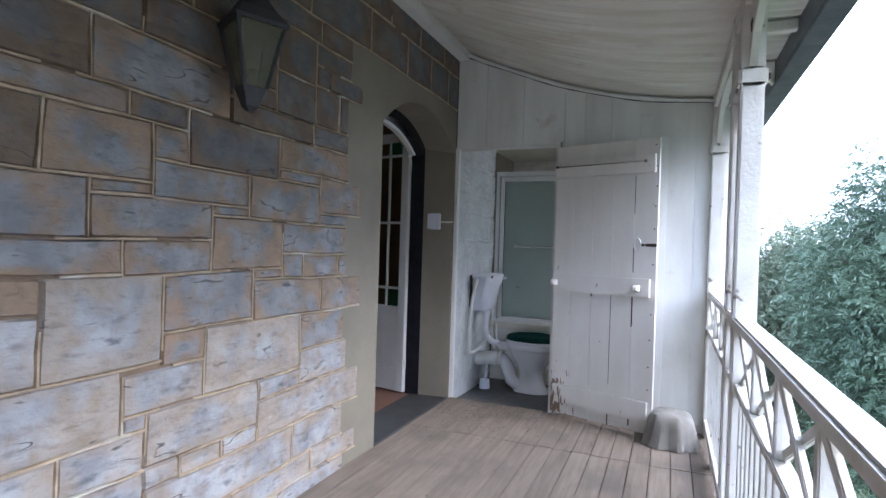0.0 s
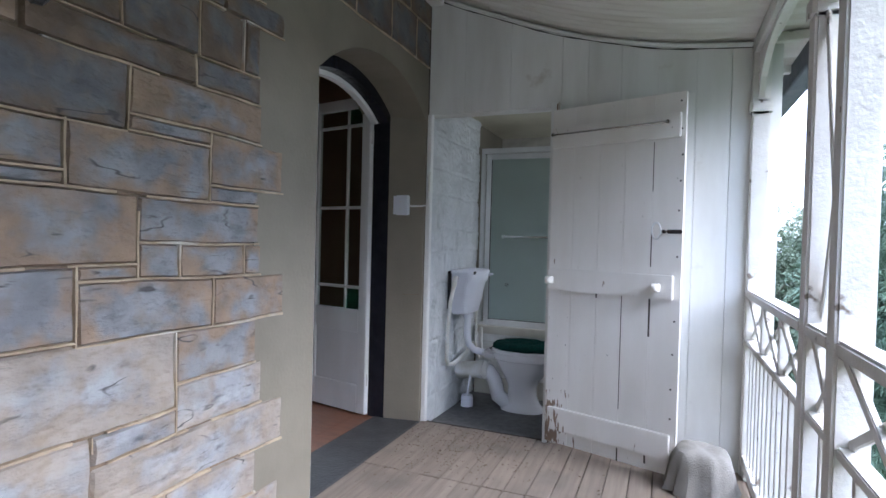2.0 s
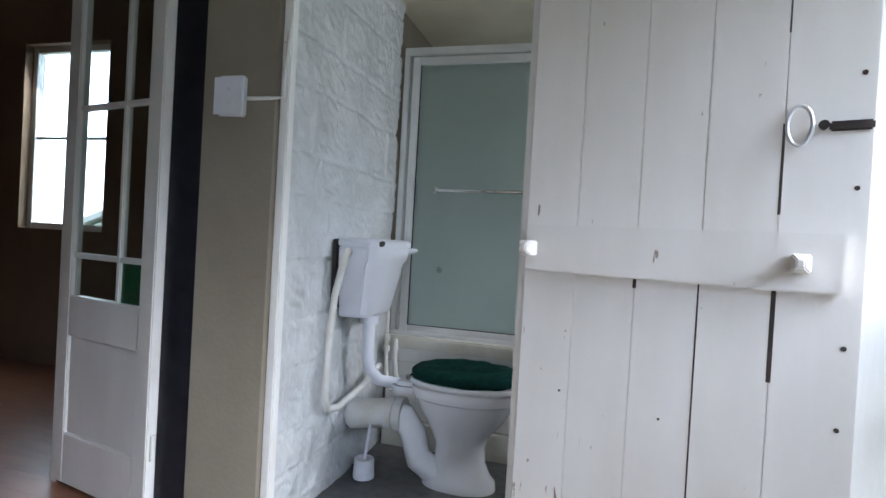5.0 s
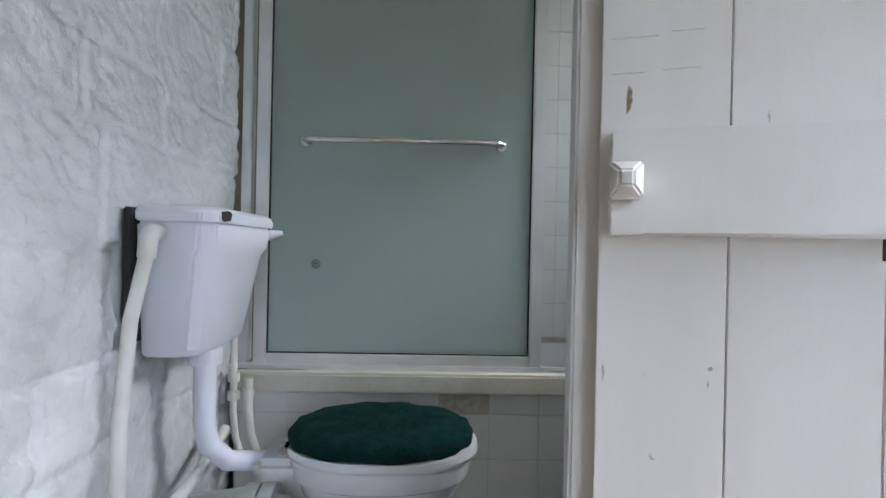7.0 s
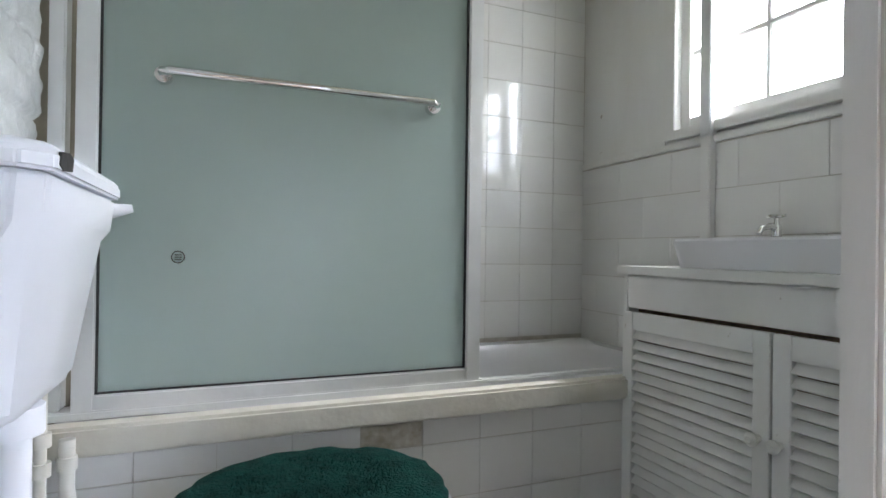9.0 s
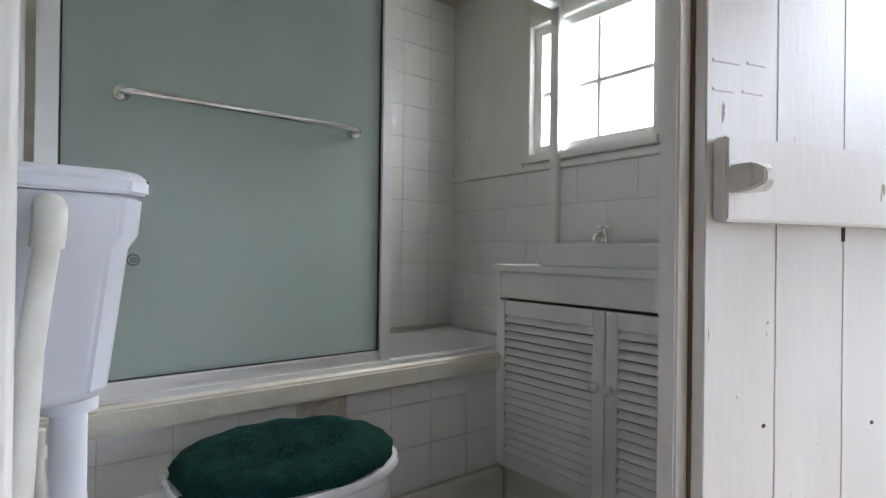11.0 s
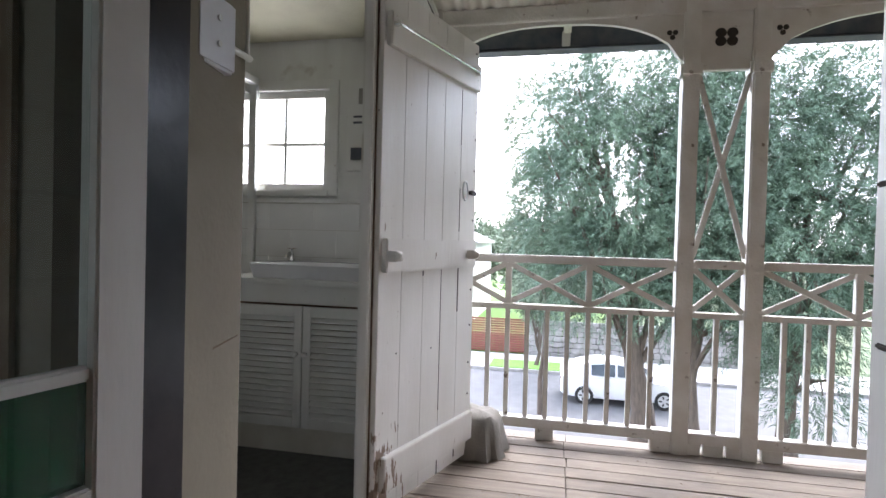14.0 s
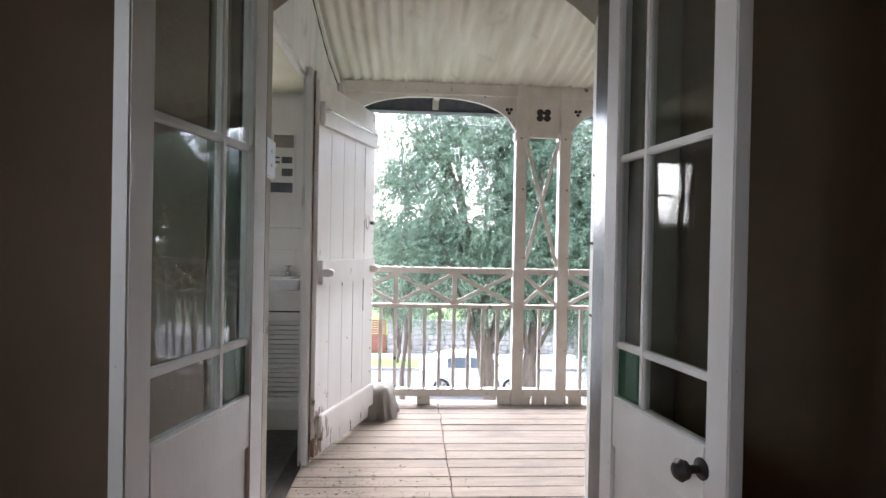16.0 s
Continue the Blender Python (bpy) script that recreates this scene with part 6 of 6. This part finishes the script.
# over the doorway, up to the wall plate
course(3.02, 3.30, *FAR, 0.7, 1.25, 1.7, 2.3, 2.75, 3.2, 3.75, PY - 0.005)
course(2.75, 3.02, *FAR, 0.95, 1.55, 2.1, 2.5, 3.05, 3.5, 3.95, PY - 0.005)
course(2.48, 2.75, *FAR, 0.8, 1.2, 1.75, 2.2, 2.8, 3.3, 3.7, 4.05, PY - 0.005)
course(2.35, 2.48, *FAR, 0.85, 1.32, 1.85, 2.30, 2.60)
# random ashlar beside the doorway, from the top down
course(2.20, 2.35, *FAR, 0.98, 1.46, 1.96)
course(2.12, 2.35, 1.96, 2.26)
course(2.24, 2.35, 2.26, 2.60)
course(2.13, 2.24, 2.26, 2.38, 2.72)
course(2.015, 2.20, *FAR, 0.62, 1.24, 1.66, 1.96)
course(1.92, 2.12, 1.96, 2.26)
course(1.92, 2.13, 2.26, 2.48, 2.57)
course(1.81, 2.015, *FAR, 1.06, 1.67)
course(1.92, 2.015, 1.67, 1.96)
course(1.805, 1.92, 1.67, 2.24, 2.58)
course(1.72, 1.81, *FAR, 1.20, 1.46)
course(1.59, 1.81, 1.46, 1.98)
course(1.65, 1.805, 1.98, 2.59)
course(1.50, 1.72, *FAR, 0.92, 1.30)
course(1.59, 1.72, 1.30, 1.46)
course(1.45, 1.50, 1.07, 1.30)
course(1.445, 1.59, 1.30, 1.79)
course(1.597, 1.65, 1.98, 2.32)
course(1.40, 1.597, 1.79, 2.32)
course(1.46, 1.65, 2.32, 2.73)
course(1.40, 1.46, 2.32, 2.58)
course(1.30, 1.50, *FAR, 1.07)
course(1.30, 1.45, 1.07, 1.58)
course(1.40, 1.445, 1.58, 1.79)
course(1.17, 1.40, 1.58, 2.03)
course(1.245, 1.40, 2.03, 2.585)
course(1.12, 1.245, 2.03, 2.19, 2.50, 2.60)
course(1.18, 1.30, *FAR, 1.19)
course(1.17, 1.30, 1.19, 1.58)
course(1.06, 1.18, *FAR, 0.93)
course(0.845, 1.06, *FAR, 0.93)
course(0.845, 1.18, 0.93, 1.36)
course(0.95, 1.17, 1.36, 1.83)
course(1.12, 1.17, 1.83, 2.03)
course(0.935, 1.12, 1.83, 2.34, 2.745)
course(0.82, 0.95, 1.36, 1.57)
course(0.67, 0.945, 1.57, 2.18)
course(0.75, 0.935, 2.18, 2.58)
course(0.57, 0.75, 2.18, 2.62)
course(0.575, 0.67, 1.88, 2.18)
course(0.61, 0.845, *FAR, 1.20)
course(0.67, 0.82, 1.20, 1.57)
course(0.61, 0.67, 1.20, 1.30)
course(0.465, 0.67, 1.30, 1.88)
course(0.38, 0.57, 1.88, 2.755)
course(0.46, 0.61, *FAR, 0.99, 1.30)
course(0.38, 0.465, 1.30, 1.46, 1.67, 1.88)
course(0.30, 0.46, *FAR, 0.86, 1.30)
course(0.20, 0.38, 1.30, 2.14, 2.59)
course(0.12, 0.30, *FAR, 0.72, 1.30)
course(0.08, 0.20, 1.30, 1.74, 2.30, 2.74)
course(-0.04, 0.12, *FAR, 1.0, 1.30)
course(-0.04, 0.08, 1.30, 1.9, 2.61)
fill = bmesh.new()
bm_box(fill, WX - 0.0075, WX + 0.001, 2.56, 2.78, -0.02, 2.485)
structure(part("trim_toothing", fill, M["plaster"]), "grey plaster let in between the toothed stones")
tagged(part("pointing", point, M["pointing"], house_wall), kind="stuff")
structure(box("wall_stone_bed", (WX - 0.0195, WX - 0.008, -6.0, 2.779, -0.05, 3.3), M["mortar"], bevel=0), "brown mortar bed behind the stones")
structure(box("wall_stone_bed", (WX - 0.0195, WX - 0.008, 2.7795, PY, 2.56, 3.3), M["mortar"], bevel=0), "brown mortar bed over the doorway")

# ---- deck boards ----
deck = bpy.data.objects["floor_verandah"]
xs = list(np.arange(0.44, WX - 0.06, -0.118))
for i, x in enumerate(xs):
    lo = max(x - 0.1145, WX)
    if x <= lo + 0.01:
        continue
    cuts = [PY - 0.001, 3.475 + random.uniform(-0.006, 0.006), 0.2 + 0.9 * (i % 2) + random.uniform(-0.1, 0.1), -2.4 + (i % 3) * 0.5, -6.0]
    for a, b in zip(cuts, cuts[1:]):
        z = random.uniform(-0.003, 0.001)
        bm = boxes((lo, x, b + 0.002, a - 0.002, -0.028, z))
        part("plank", bm, M["deck"], deck, bevel=0.003)
for i, y in enumerate(np.arange(-0.9, 5.5, 0.13)):
    box("plank", (-7.0, WI + 0.0, y, y + 0.1295, -0.009, 0.0), M["red_floor"], bpy.data.objects["floor_room"], bevel=0)
